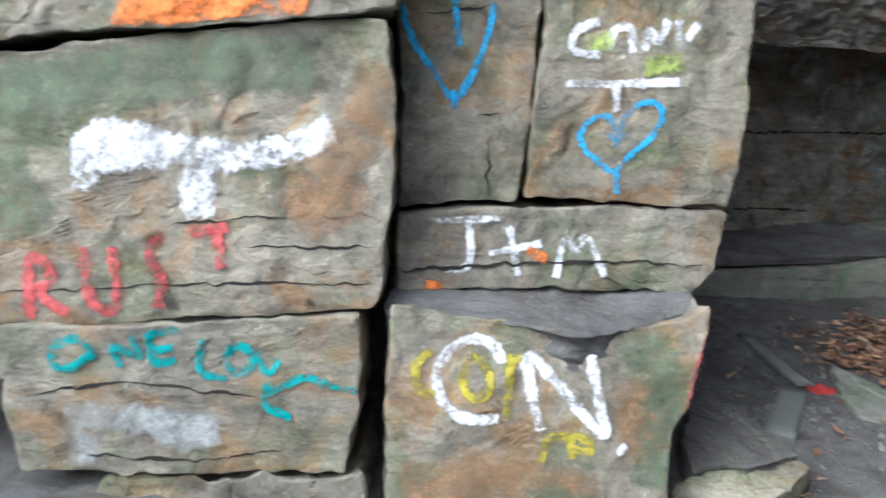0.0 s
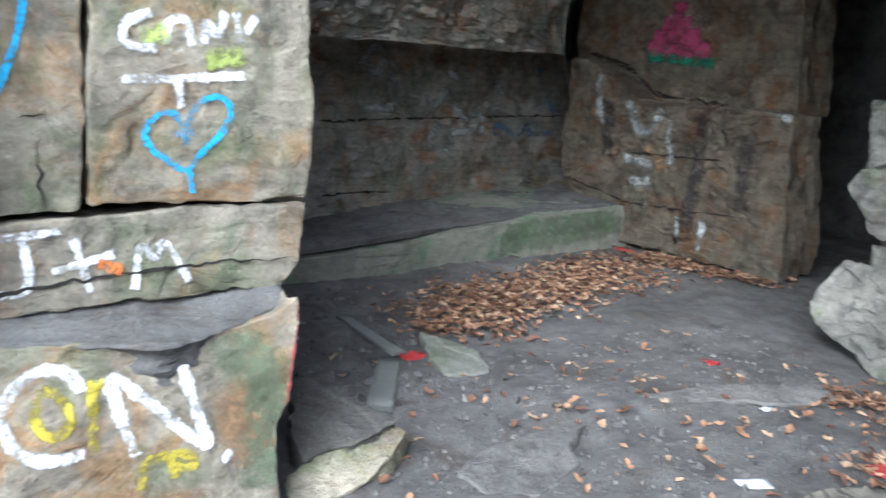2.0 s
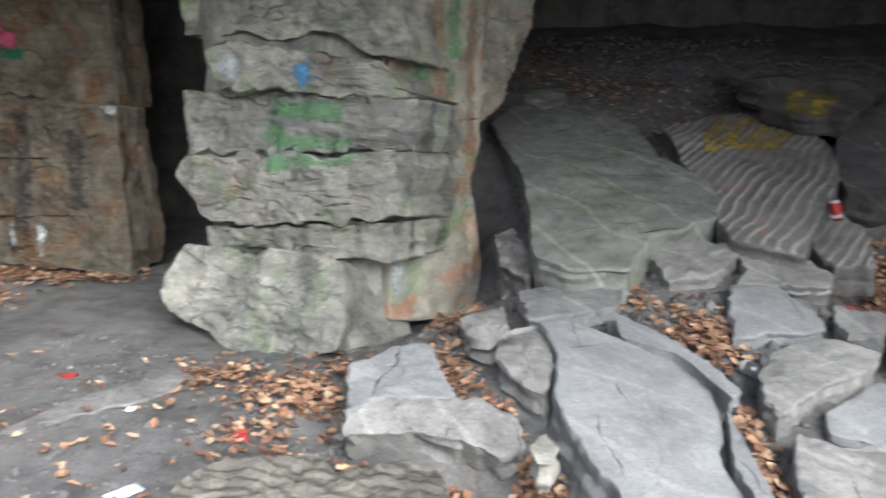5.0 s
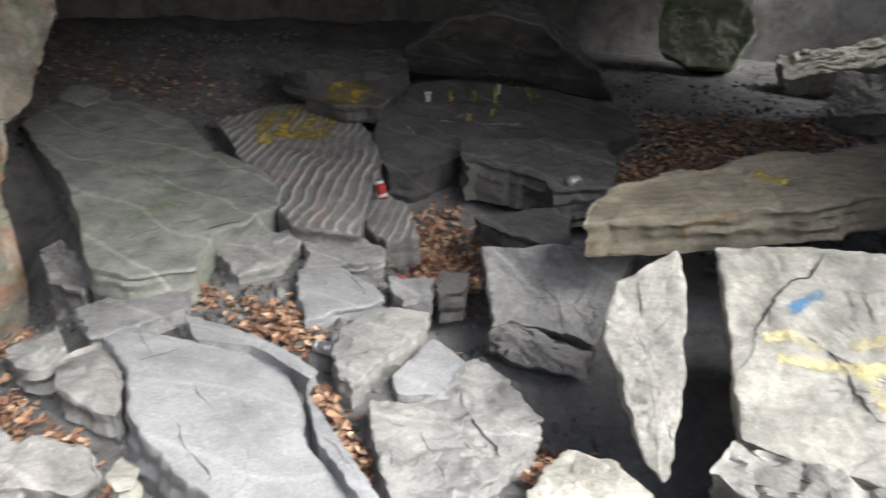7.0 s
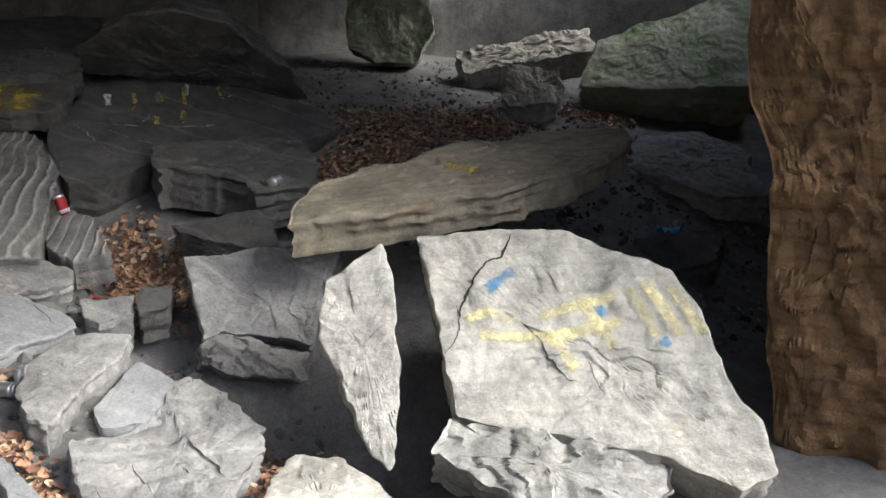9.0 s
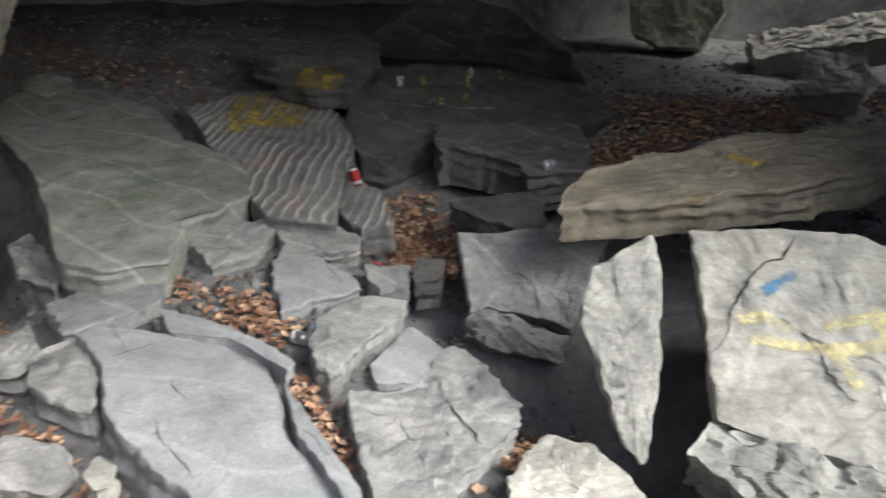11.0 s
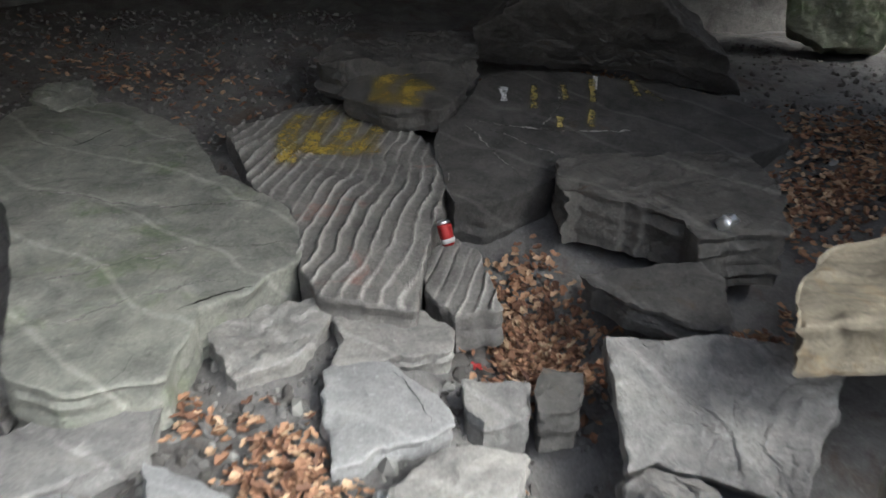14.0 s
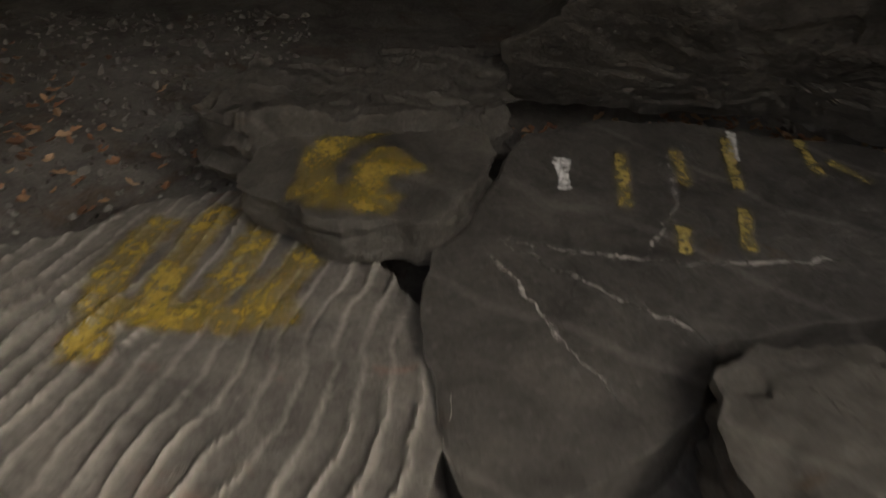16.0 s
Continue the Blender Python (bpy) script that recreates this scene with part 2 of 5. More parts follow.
def rock(name, label, centre, normal, outline, thick, mat, rough=0.02, wob=1.0, ripples=False, grow=0.98, kind=""):
    """A slab, block or rock face: its outline lies in the plane through centre, the body goes thick deep behind it."""
    m = frame_of(centre, normal)
    seed = Vector((centre[0] * 7.3, centre[1] * 5.1, centre[2] * 3.7))
    pts = [Vector((*p, 0)) for p in outline]
    area = sum(a.x * b.y - b.x * a.y for a, b in zip(pts, pts[1:] + pts[:1]))
    if area < 0:
        pts.reverse()
    size = math.sqrt(abs(area) / 2)
    mid = sum(pts, Vector()) / len(pts)
    around = sum((b - a).length for a, b in zip(pts, pts[1:] + pts[:1]))
    step = max(0.012 if ripples else 0.014, around / (420 if ripples else 260))
    edge = []
    for a, b in zip(pts, pts[1:] + pts[:1]):
        count = max(1, round((b - a).length / step))
        edge += [a.lerp(b, i / count) for i in range(count)]
    amp = min(0.035, 0.05 * size) * wob
    cut = []
    for p in edge:
        q = p * 5 / max(size, 0.3) + seed
        h = p * 26 + seed
        cut.append(p + Vector((fbm(q), fbm(q + Vector((9, 4, 2))), 0)) * amp + Vector((fbm(h), fbm(h + Vector((2, 9, 4))), 0)) * 0.009)
    for _ in range(1):
        cut = [(cut[i - 1] + cut[i] * 2 + cut[(i + 1) % len(cut)]) / 4 for i in range(len(cut))]
    bev = min(0.016, 0.04 * size)
    inset = bev / max(size * 0.6, 0.05)
    sides = 16
    rings = [(1 + (grow - 1) * (1 - i / sides), -thick + (thick - bev) * i / sides) for i in range(sides)]
    rings += [(1.0, -bev), (1 - inset * 0.35, -bev * 0.25), (1 - inset, 0)]
    top = sides + 1
    inner = 46 if ripples else max(10, min(56, int(size / 0.028)))
    rings += [((1 - inset) * (1 - (i + 1) / (inner + 1)), 0) for i in range(inner)]
    bm = bmesh.new()
    rows = []
    # crest weight per vertex, for the ridge light and wear coloured in by stone()
    worn = bm.verts.layers.float.new("crest")
    for k, (s, z) in enumerate(rings):
        row = []
        for p in cut:
            q = mid + (p - mid) * s + Vector((0, 0, z))
            crest = 0.0
            w = q * 3.2 + seed
            if k >= top:
                flake = fbm(w * 0.7 + Vector((3, 1, 7)), 3)
                lift = rough * (fbm(w, 5) + 1.6 * math.floor(flake * 3.5) / 3.5 + 0.4 * fbm(w * 5, 3))
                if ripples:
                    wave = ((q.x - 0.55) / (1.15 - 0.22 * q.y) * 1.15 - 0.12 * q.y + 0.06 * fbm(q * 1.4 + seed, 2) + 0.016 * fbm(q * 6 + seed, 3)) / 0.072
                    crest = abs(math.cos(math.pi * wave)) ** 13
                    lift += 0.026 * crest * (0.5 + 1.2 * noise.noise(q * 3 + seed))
                q.z += lift
            else:
                side = (p - mid).normalized()
                layer = noise.noise(Vector((w.x * 0.5, w.y * 0.5, q.z * 22 + seed.z)))
                layer = math.floor(layer * 4) / 3
                q += side * (0.35 + rough * 20) * 0.035 * (layer - 0.25 + 0.8 * fbm(w * 1.6, 5)) * (0.3 if k == sides else 1)
            v = bm.verts.new(q)
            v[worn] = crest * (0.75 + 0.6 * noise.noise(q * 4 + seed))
            row.append(v)
        rows.append(row)
    n = len(cut)
    for a, b in zip(rows, rows[1:]):
        for i in range(n):
            bm.faces.new((a[i], a[(i + 1) % n], b[(i + 1) % n], b[i]))
    tip = bm.verts.new(sum((v.co for v in rows[-1]), Vector()) / n)
    for i in range(n):
        bm.faces.new((rows[-1][i], rows[-1][(i + 1) % n], tip))
    bm.faces.new(list(reversed(rows[0])))
    ob = link(name, bm, mat)
    ob.data.set_sharp_from_angle(angle=radians(38))
    ob.matrix_world = m
    return tagged(ob, label, "wall" if kind else "rock", "" if kind else "fallen rocks", kind)


STROKES = [0]


def paint(target, name, label, mat, width, lines, lift=0.004, jag=0.0):
    """Brush strokes laid on a rock face, thick in the middle and thin at the rim."""
    tree = BVHTree.FromPolygons([v.co for v in target.data.vertices], [p.vertices for p in target.data.polygons])
    for line in lines:
        STROKES[0] += 1
        above = lift + 0.0006 * (STROKES[0] % 9)
        bm = bmesh.new()
        body = bm.verts.layers.float.new("body")
        pts = [Vector((*p, 0)) for p in line]
        for _ in range(2):
            if len(pts) > 2:
                pts = [pts[0]] + [c for a, b in zip(pts, pts[1:]) for c in (a.lerp(b, 0.25), a.lerp(b, 0.75))] + [pts[-1]]
        step = max(0.008, width * 0.14)
        way = (pts[-1] - pts[-2]).normalized() * width * 0.4
        pts[-1] = pts[-1] + way
        pts[0] = pts[0] - (pts[1] - pts[0]).normalized() * width * 0.4
        dense = []
        for a, b in zip(pts, pts[1:]):
            count = max(1, math.ceil((b - a).length / step))
            dense += [a.lerp(b, i / count) for i in range(count)]
        dense.append(pts[-1])
        dense = [p + Vector((fbm(p * 14), fbm(p * 14 + Vector((7, 3, 1))), 0)) * jag for p in dense]
        last = None
        for i, p in enumerate(dense):
            way = dense[min(i + 2, len(dense) - 1)] - dense[max(i - 2, 0)]
            way = way.normalized() if way.length > 1e-6 else Vector((1, 0, 0))
            side = Vector((-way.y, way.x, 0))
            end = min(i, len(dense) - 1 - i) * step / (width * 0.5)
            half = width * 0.72 * (1 + 0.3 * fbm(p * 22))
            if jag:
                half *= min(1, 0.1 + end * width * 4) * max(0.25, 1 + 1.2 * fbm(p * 9 + Vector((2, 8, 5))))
            row = []
            for k in range(9):
                f = k / 4 - 1
                q = p + side * half * f
                hit = tree.ray_cast(Vector((q.x, q.y, 1)), Vector((0, 0, -1)))[0]
                if hit and hit.z > -0.08:
                    v = bm.verts.new((q.x, q.y, hit.z + above))
                    v[body] = min(1, 1.5 * (1 - f * f)) * min(1, end * 1.3)
                    row.append(v)
                else:
                    row.append(None)
            if last:
                for k in range(8):
                    c = (last[k], last[k + 1], row[k + 1], row[k])
                    if None not in c:
                        bm.faces.new(c)
            last = row
        if bm.faces:
            link(name, bm, mat, target, label)
        else:
            bm.free()


def smoothstep(a, b, x):
    s = min(1, max(0, (x - a) / (b - a)))
    return s * s * (3 - 2 * s)


def ground_z(x, y):
    """The shelter's floor and the slope of debris beside it."""
    slope = float(np.interp(x, (2.2, 3, 4, 5, 6, 7, 8.5, 10, 14), (0.06, 0.09, 0.32, 0.63, 1.06, 1.45, 2.15, 2.7, 4.0)))
    far = float(np.interp(x, (2.2, 3.5, 5, 6.5, 8, 14), (0.1, 0.3, 0.95, 1.42, 1.85, 3.0)))
    slope = slope + (far - slope) * smoothstep(-2.2, -3.4, y)
    w = 1 - smoothstep(1.0, 1.9, y) * (1 - smoothstep(5.6, 6.6, x) * (1 - smoothstep(2.5, 3.1, y)))
    z = 0.17 + (slope - 0.17) * w
    for px, py, deep, r in ((5.25, -1.08, 0.25, 0.25), (3.7, -1.3, 0.3, 0.22), (3.4, -1.75, 0.35, 0.25), (3.25, 0.72, 0.22, 0.22), (5.2, 1.25, 0.3, 0.25), (4.5, -1.0, 0.2, 0.2), (3.45, 1.55, 0.15, 0.2)):
        z -= deep * math.exp(-((x - px) ** 2 + (y - py) ** 2) / (2 * r * r))
    z += 0.1 * smoothstep(3.1, 3.7, x) * (1 - smoothstep(4.9, 5.3, x)) * smoothstep(-1.0, -0.5, y) * (1 - smoothstep(0.7, 1.1, y))
    p = Vector((x, y, 0))
    near = 1 - smoothstep(10, 30, math.hypot(x - 4, y))
    return z + near * (0.035 * fbm(p * 1.7, 3) + 0.018 * fbm(p * 9, 4))


def spread(lo, hi, step, reach):
    inside = [lo + i * step for i in range(int((hi - lo) / step) + 1)]
    outer = [0.5, 1.5, 4, 10, 30, 90, reach]
    return [lo - o for o in reversed(outer)] + inside + [inside[-1] + o for o in outer]


def build_ground():
    bm = bmesh.new()
    xs, ys = spread(-3, 11, 0.06, 400), spread(-7, 8, 0.06, 400)
    rows = [[bm.verts.new((x, y, ground_z(x, y))) for x in xs] for y in ys]
    for a, b in zip(rows, rows[1:]):
        for i in range(len(xs) - 1):
            bm.faces.new((a[i], a[i + 1], b[i + 1], b[i]))
    return tagged(link("ground", bm, dirt), "grey packed dirt floor with rubble", "ground", "", "structure")


ground = build_ground()


def shell(name, label, box, z0, z1, mat):
    """A rough rock mass that closes the shelter: an outline in plan, from z0 to z1."""
    bm = bmesh.new()
    n = len(box)
    levels = max(2, int((z1 - z0) / 0.25))
    dense = []
    for (ax, ay), (bx, by) in zip(box, box[1:] + box[:1]):
        c = max(1, int(math.hypot(bx - ax, by - ay) / 0.25))
        dense += [(ax + (bx - ax) * i / c, ay + (by - ay) * i / c) for i in range(c)]
    rows = []
    for k in range(levels + 1):
        z = z0 + (z1 - z0) * k / levels
        rows.append([bm.verts.new(Vector((x, y, z)) + Vector((fbm(Vector((x, y, z * 3))), fbm(Vector((y, z * 3, x))), 0)) * 0.12) for x, y in dense])
    n = len(dense)
    for a, b in zip(rows, rows[1:]):
        for i in range(n):
            bm.faces.new((a[i], a[(i + 1) % n], b[(i + 1) % n], b[i]))
    bm.faces.new(rows[-1])
    bm.faces.new(list(reversed(rows[0])))
    return tagged(link(name, bm, mat), label, "wall" if "wall" in name else "ceiling", "", "structure")


# Roof added out of view; its outline sets where sky light falls.
shell("ceiling", "unseen rock roof added to shade the shelter", [(0.3, -2.0), (1.7, -2.4), (2.0, -3.9), (1.9, -4.2), (1.9, -10.5), (4.8, -10.5), (5.0, -6.2), (9.5, -6.0), (13.0, -6.0), (13.0, 10.5), (-5.0, 10.5), (-5.0, 4.9), (1.9, 4.8), (2.2, 3.4), (2.0, 2.4), (1.8, 1.2), (1.3, 0.2), (0.5, -0.8)], 3.7, 4.6, dark_rough)
# Carries the rust-brown side wall on out of view, to block southern sky.
shell("wall_south", "weathered rock wall beside the boulder, extended unseen to block sky", [(0.9, -4.6), (1.4, -3.9), (2.75, -3.9), (3.6, -6.0), (4.8, -9.0), (4.8, -10.5), (0.9, -10.5)], 0.0, 3.8, rust_stone)
# Added behind the camera's start; its height limits the low western sky light.
shell("wall_west", "unseen rock wall added behind the start to block low sky", [(-6.0, -4.2), (-4.4, -4.2), (-4.0, 0.0), (-3.6, 4.0), (-3.0, 8.5), (-6.0, 8.5)], -0.2, 1.6, dark_rough)
# Added to close the rear, so that no sky light reaches the slope from behind.
shell("wall_rear", "rock wall added behind the debris slope to keep it dark", [(9.6, -3.6), (12.5, -3.6), (12.5, 9.0), (9.2, 9.0), (9.4, 1.0)], 1.0, 3.9, dark_rough)
# Added to shut out bright horizon sky in the south-east.
shell("wall_far", "rock wall added at the far end to block the sky", [(4.2, -8.6), (7.0, -7.6), (9.0, -6.6), (9.8, -5.4), (10.2, -3.0), (13.0, -3.0), (13.0, -10.5), (4.2, -10.5)], 0.0, 3.9, dark_rough)
shell("wall_crevice", "dark rock closing the crevice behind the pillar", [(8.3, 3.0), (9.3, 2.0), (9.6, 8.6), (6.4, 8.6), (6.4, 7.4), (8.3, 6.6)], 0.0, 3.9, dark_rough)
shell("wall_pillar", "core of the rock pillar", [(4.8, 3.1), (4.78, 1.9), (5.35, 1.75), (5.7, 2.6), (5.5, 3.1)], 0.0, 3.9, pillar_stone)
# Backing added so that sky light doesn't leak between the alcove's wall courses.
shell("wall_alcove", "dark rock backing added behind the alcove to stop sky light", [(0.4, 7.1), (3.0, 7.6), (6.6, 8.6), (6.6, 10.5), (0.4, 10.5)], -0.2, 3.9, dark_rough)
shell("wall_behind", "rock mass behind the painted boulders", [(-2.6, 3.3), (1.15, 3.45), (0.9, 4.6), (0.9, 8.5), (-3.0, 8.5)], -0.2, 3.9, dark_rough)

# ---- rocks ----
big_slab = rock("rock_slab", "broad grey-green sandstone slab tilted on the slope", (5.7, 0.69, 1.16), (-0.287, 0.001, 0.958), [(-1.05, 1.17), (-0.93, 1.64), (-0.37, 1.74), (0.11, 1.18), (0.38, 0.5), (0.75, 0.02), (0.78, -0.46), (0.61, -0.67), (0.41, -0.82), (0.35, -1.23), (0.02, -1.29), (-0.16, -1.18), (-0.3, -0.7), (-0.55, 0.11)], 0.35, grey_green, rough=0.012)
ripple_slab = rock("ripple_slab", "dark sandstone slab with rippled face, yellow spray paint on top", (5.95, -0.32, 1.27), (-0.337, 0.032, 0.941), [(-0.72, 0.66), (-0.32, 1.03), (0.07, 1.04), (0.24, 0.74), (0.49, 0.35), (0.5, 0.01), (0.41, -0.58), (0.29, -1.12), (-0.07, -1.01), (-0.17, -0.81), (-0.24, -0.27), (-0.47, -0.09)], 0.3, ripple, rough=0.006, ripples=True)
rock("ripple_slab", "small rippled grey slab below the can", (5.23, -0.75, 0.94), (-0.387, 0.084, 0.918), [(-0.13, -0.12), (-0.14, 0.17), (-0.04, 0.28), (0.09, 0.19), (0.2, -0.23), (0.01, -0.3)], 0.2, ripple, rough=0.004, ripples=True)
rock("rock_slab", "flat grey slab wedged below the rippled slab", (4.93, -0.41, 0.8), (-0.356, 0.029, 0.934), [(-0.23, 0.16), (-0.09, 0.26), (0.1, 0.2), (0.28, -0.0), (0.26, -0.15), (0.01, -0.19), (-0.2, -0.21), (-0.17, -0.06)], 0.25, grey, rough=0.012)
rock("rock_block", "grey block with a broken lower edge", (4.94, 0.03, 0.8), (-0.334, -0.003, 0.943), [(-0.25, 0.07), (-0.01, 0.22), (0.24, 0.2), (0.22, 0.02), (0.09, -0.17), (-0.11, -0.25), (-0.19, -0.11)], 0.3, grey, rough=0.02)
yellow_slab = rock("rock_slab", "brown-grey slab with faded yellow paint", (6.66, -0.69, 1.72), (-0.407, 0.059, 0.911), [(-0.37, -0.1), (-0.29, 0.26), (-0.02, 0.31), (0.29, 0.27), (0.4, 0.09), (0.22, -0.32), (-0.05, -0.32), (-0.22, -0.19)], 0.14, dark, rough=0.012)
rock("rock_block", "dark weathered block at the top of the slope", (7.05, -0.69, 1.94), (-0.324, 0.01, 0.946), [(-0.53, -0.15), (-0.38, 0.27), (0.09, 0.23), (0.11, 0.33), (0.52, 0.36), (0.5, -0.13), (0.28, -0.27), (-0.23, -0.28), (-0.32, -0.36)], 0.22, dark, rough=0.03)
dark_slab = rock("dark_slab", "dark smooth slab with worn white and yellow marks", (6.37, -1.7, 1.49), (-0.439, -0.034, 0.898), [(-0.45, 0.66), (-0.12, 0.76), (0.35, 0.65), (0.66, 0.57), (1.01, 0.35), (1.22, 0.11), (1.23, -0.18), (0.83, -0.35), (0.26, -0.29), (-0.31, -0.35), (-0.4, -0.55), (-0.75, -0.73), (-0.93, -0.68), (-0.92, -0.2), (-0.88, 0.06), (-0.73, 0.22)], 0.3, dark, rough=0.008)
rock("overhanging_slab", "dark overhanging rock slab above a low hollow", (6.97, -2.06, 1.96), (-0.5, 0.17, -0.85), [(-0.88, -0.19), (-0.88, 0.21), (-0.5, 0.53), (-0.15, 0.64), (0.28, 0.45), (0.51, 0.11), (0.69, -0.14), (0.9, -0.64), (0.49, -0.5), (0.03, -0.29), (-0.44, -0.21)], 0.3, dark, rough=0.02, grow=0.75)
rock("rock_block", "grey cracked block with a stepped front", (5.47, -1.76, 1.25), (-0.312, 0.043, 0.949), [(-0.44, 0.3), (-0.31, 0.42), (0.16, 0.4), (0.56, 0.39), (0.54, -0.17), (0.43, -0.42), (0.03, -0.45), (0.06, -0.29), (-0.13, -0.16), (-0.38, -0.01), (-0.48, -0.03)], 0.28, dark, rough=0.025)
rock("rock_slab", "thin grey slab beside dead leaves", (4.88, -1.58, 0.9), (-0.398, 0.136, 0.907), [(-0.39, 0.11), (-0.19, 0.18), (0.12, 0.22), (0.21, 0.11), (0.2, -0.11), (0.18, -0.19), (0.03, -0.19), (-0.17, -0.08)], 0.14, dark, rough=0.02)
rock("rock_block", "large grey angular block standing on the slope", (4.19, -1.5, 0.63), (-0.723, 0.301, 0.622), [(-0.45, 0.28), (-0.07, 0.32), (0.38, 0.3), (0.31, 0.08), (0.26, -0.04), (0.18, -0.26), (0.06, -0.22), (-0.1, -0.17), (-0.25, -0.13), (-0.34, -0.18)], 0.5, grey, rough=0.02, wob=.6)
rock("rough_rock", "rough broken rock under the large block", (4.04, -1.31, 0.41), (-0.808, 0.303, 0.505), [(-0.24, 0.09), (-0.13, 0.15), (0.13, 0.05), (0.31, 0.01), (0.26, -0.15), (0.03, -0.11), (-0.11, -0.07), (-0.23, -0.01)], 0.4, dark_rough, rough=0.05)
rock("standing_slab", "upright pale stone fin between two blocks", (3.15, -1.48, 0.65), (-0.851, 0.381, 0.361), [(0.02, 0.39), (0.1, 0.43), (0.14, 0.29), (0.14, 0.02), (0.13, -0.25), (0.08, -0.5), (0.01, -0.42), (-0.05, -0.29), (-0.1, -0.13), (-0.16, 0.01), (-0.18, 0.12), (-0.13, 0.3)], 0.32, pale, rough=0.016, wob=.7)
pale_boulder = rock("painted_boulder", "large pale boulder with faded yellow and blue paint", (2.69, -2.28, 0.62), (-0.546, 0.402, 0.736), [(-0.73, 0.58), (-0.43, 0.6), (-0.08, 0.61), (0.15, 0.48), (0.38, 0.38), (0.46, 0.15), (0.52, -0.15), (0.61, -0.33), (0.64, -0.54), (0.5, -0.61), (0.25, -0.49), (-0.07, -0.4), (-0.32, -0.36), (-0.55, -0.3), (-0.62, 0.03), (-0.67, 0.31)], 0.6, pale, rough=0.018, wob=.5)
rock("layered_rock", "layered rough rock at the foot of the boulder", (2.53, -1.9, 0.28), (-0.553, 0.352, 0.755), [(-0.45, 0.07), (-0.35, 0.21), (-0.1, 0.14), (0.15, 0.08), (0.47, -0.01), (0.45, -0.12), (0.07, -0.28), (-0.21, -0.08)], 0.3, pale, rough=0.035)
beam_slab = rock("rock_slab", "long tapering slab lying across the blocks", (3.99, -2.59, 1.24), (-0.281, 0.12, 0.952), [(-0.99, -0.55), (-0.84, -0.05), (-0.5, 0.08), (-0.16, 0.26), (0.53, 0.48), (1.1, 0.59), (1.1, 0.39), (0.75, 0.02), (0.2, -0.28), (-0.41, -0.45), (-0.74, -0.51)], 0.2, beam, rough=0.02)
main_slab = rock("main_slab", "large smooth pale grey slab split by cracks", (3.56, 0.15, 0.4), (-0.213, -0.164, 0.963), [(-0.13, 0.75), (0.05, 0.77), (0.12, 0.63), (0.2, 0.51), (0.34, 0.36), (0.4, 0.16), (0.35, -0.01), (0.25, -0.18), (0.14, -0.37), (0.09, -0.58), (0.01, -0.84), (-0.16, -0.95), (-0.43, -0.79), (-0.38, -0.39), (-0.36, 0.06), (-0.27, 0.3), (-0.19, 0.49)], 0.3, smooth, rough=0.007)
rock("rock_slab", "narrow grey sliver split from the smooth slab", (4.0, 0.07, 0.53), (-0.247, -0.062, 0.967), [(-0.24, 0.38), (-0.11, 0.27), (0.03, 0.1), (0.17, -0.13), (0.24, -0.29), (0.18, -0.35), (0.16, -0.21), (0.0, 0.0), (-0.15, 0.09), (-0.23, 0.13)], 0.28, smooth, rough=0.008)
rock("rock_slab", "smooth grey sliver along the crack", (3.27, -0.26, 0.32), (-0.2, -0.059, 0.978), [(0.02, 0.46), (0.03, 0.25), (0.04, -0.05), (0.03, -0.36), (-0.03, -0.45), (-0.03, -0.17), (-0.06, 0.06), (-0.02, 0.27)], 0.28, smooth, rough=0.008)
rock("rock_block", "angular grey block split from the smooth slab", (3.84, 0.72, 0.5), (-0.245, 0.062, 0.967), [(-0.2, 0.09), (-0.17, 0.2), (-0.07, 0.27), (0.06, 0.1), (0.16, -0.06), (0.22, -0.29), (0.09, -0.24), (-0.11, -0.11)], 0.3, grey, rough=0.02)
rock("rock_slab", "flat grey slab beside dead leaves", (4.39, 0.63, 0.64), (-0.252, 0.024, 0.967), [(-0.29, 0.04), (-0.1, 0.25), (0.24, 0.31), (0.25, 0.02), (0.09, -0.11), (-0.07, -0.26), (-0.15, -0.25)], 0.25, grey, rough=0.01)
square_slab = rock("rock_slab", "smooth square grey slab", (4.5, -0.36, 0.65), (-0.311, -0.025, 0.95), [(-0.16, 0.26), (0.08, 0.28), (0.2, 0.04), (0.26, -0.11), (0.02, -0.2), (-0.21, -0.28), (-0.19, -0.04)], 0.25, smooth, rough=0.008)
rock("rock_slab", "small cracked grey slab", (4.51, -0.76, 0.65), (-0.366, 0.045, 0.929), [(-0.11, 0.11), (0.14, 0.1), (0.12, -0.05), (-0.04, -0.11), (-0.12, -0.03)], 0.2, grey, rough=0.015)
rock("rock", "small dark stone in shade", (4.51, -0.98, 0.67), (-0.384, 0.077, 0.92), [(-0.03, 0.13), (0.11, 0.1), (0.08, -0.1), (-0.06, -0.12), (-0.09, 0.0)], 0.2, dark, rough=0.02)
rock("rock_block", "wedge-shaped grey stone with a pale edge", (3.96, -0.49, 0.54), (-0.25, -0.045, 0.967), [(-0.2, -0.01), (-0.1, 0.17), (0.12, 0.3), (0.36, 0.2), (0.25, 0.04), (-0.0, -0.14), (-0.21, -0.37), (-0.24, -0.2)], 0.28, grey, rough=0.012)
rock("rock_slab", "grey slab crossed by a pale vein", (3.83, -0.73, 0.43), (-0.259, -0.061, 0.964), [(-0.19, -0.02), (0.04, 0.18), (0.12, 0.23), (0.21, 0.0), (0.02, -0.24), (-0.21, -0.14)], 0.25, smooth, rough=0.01)
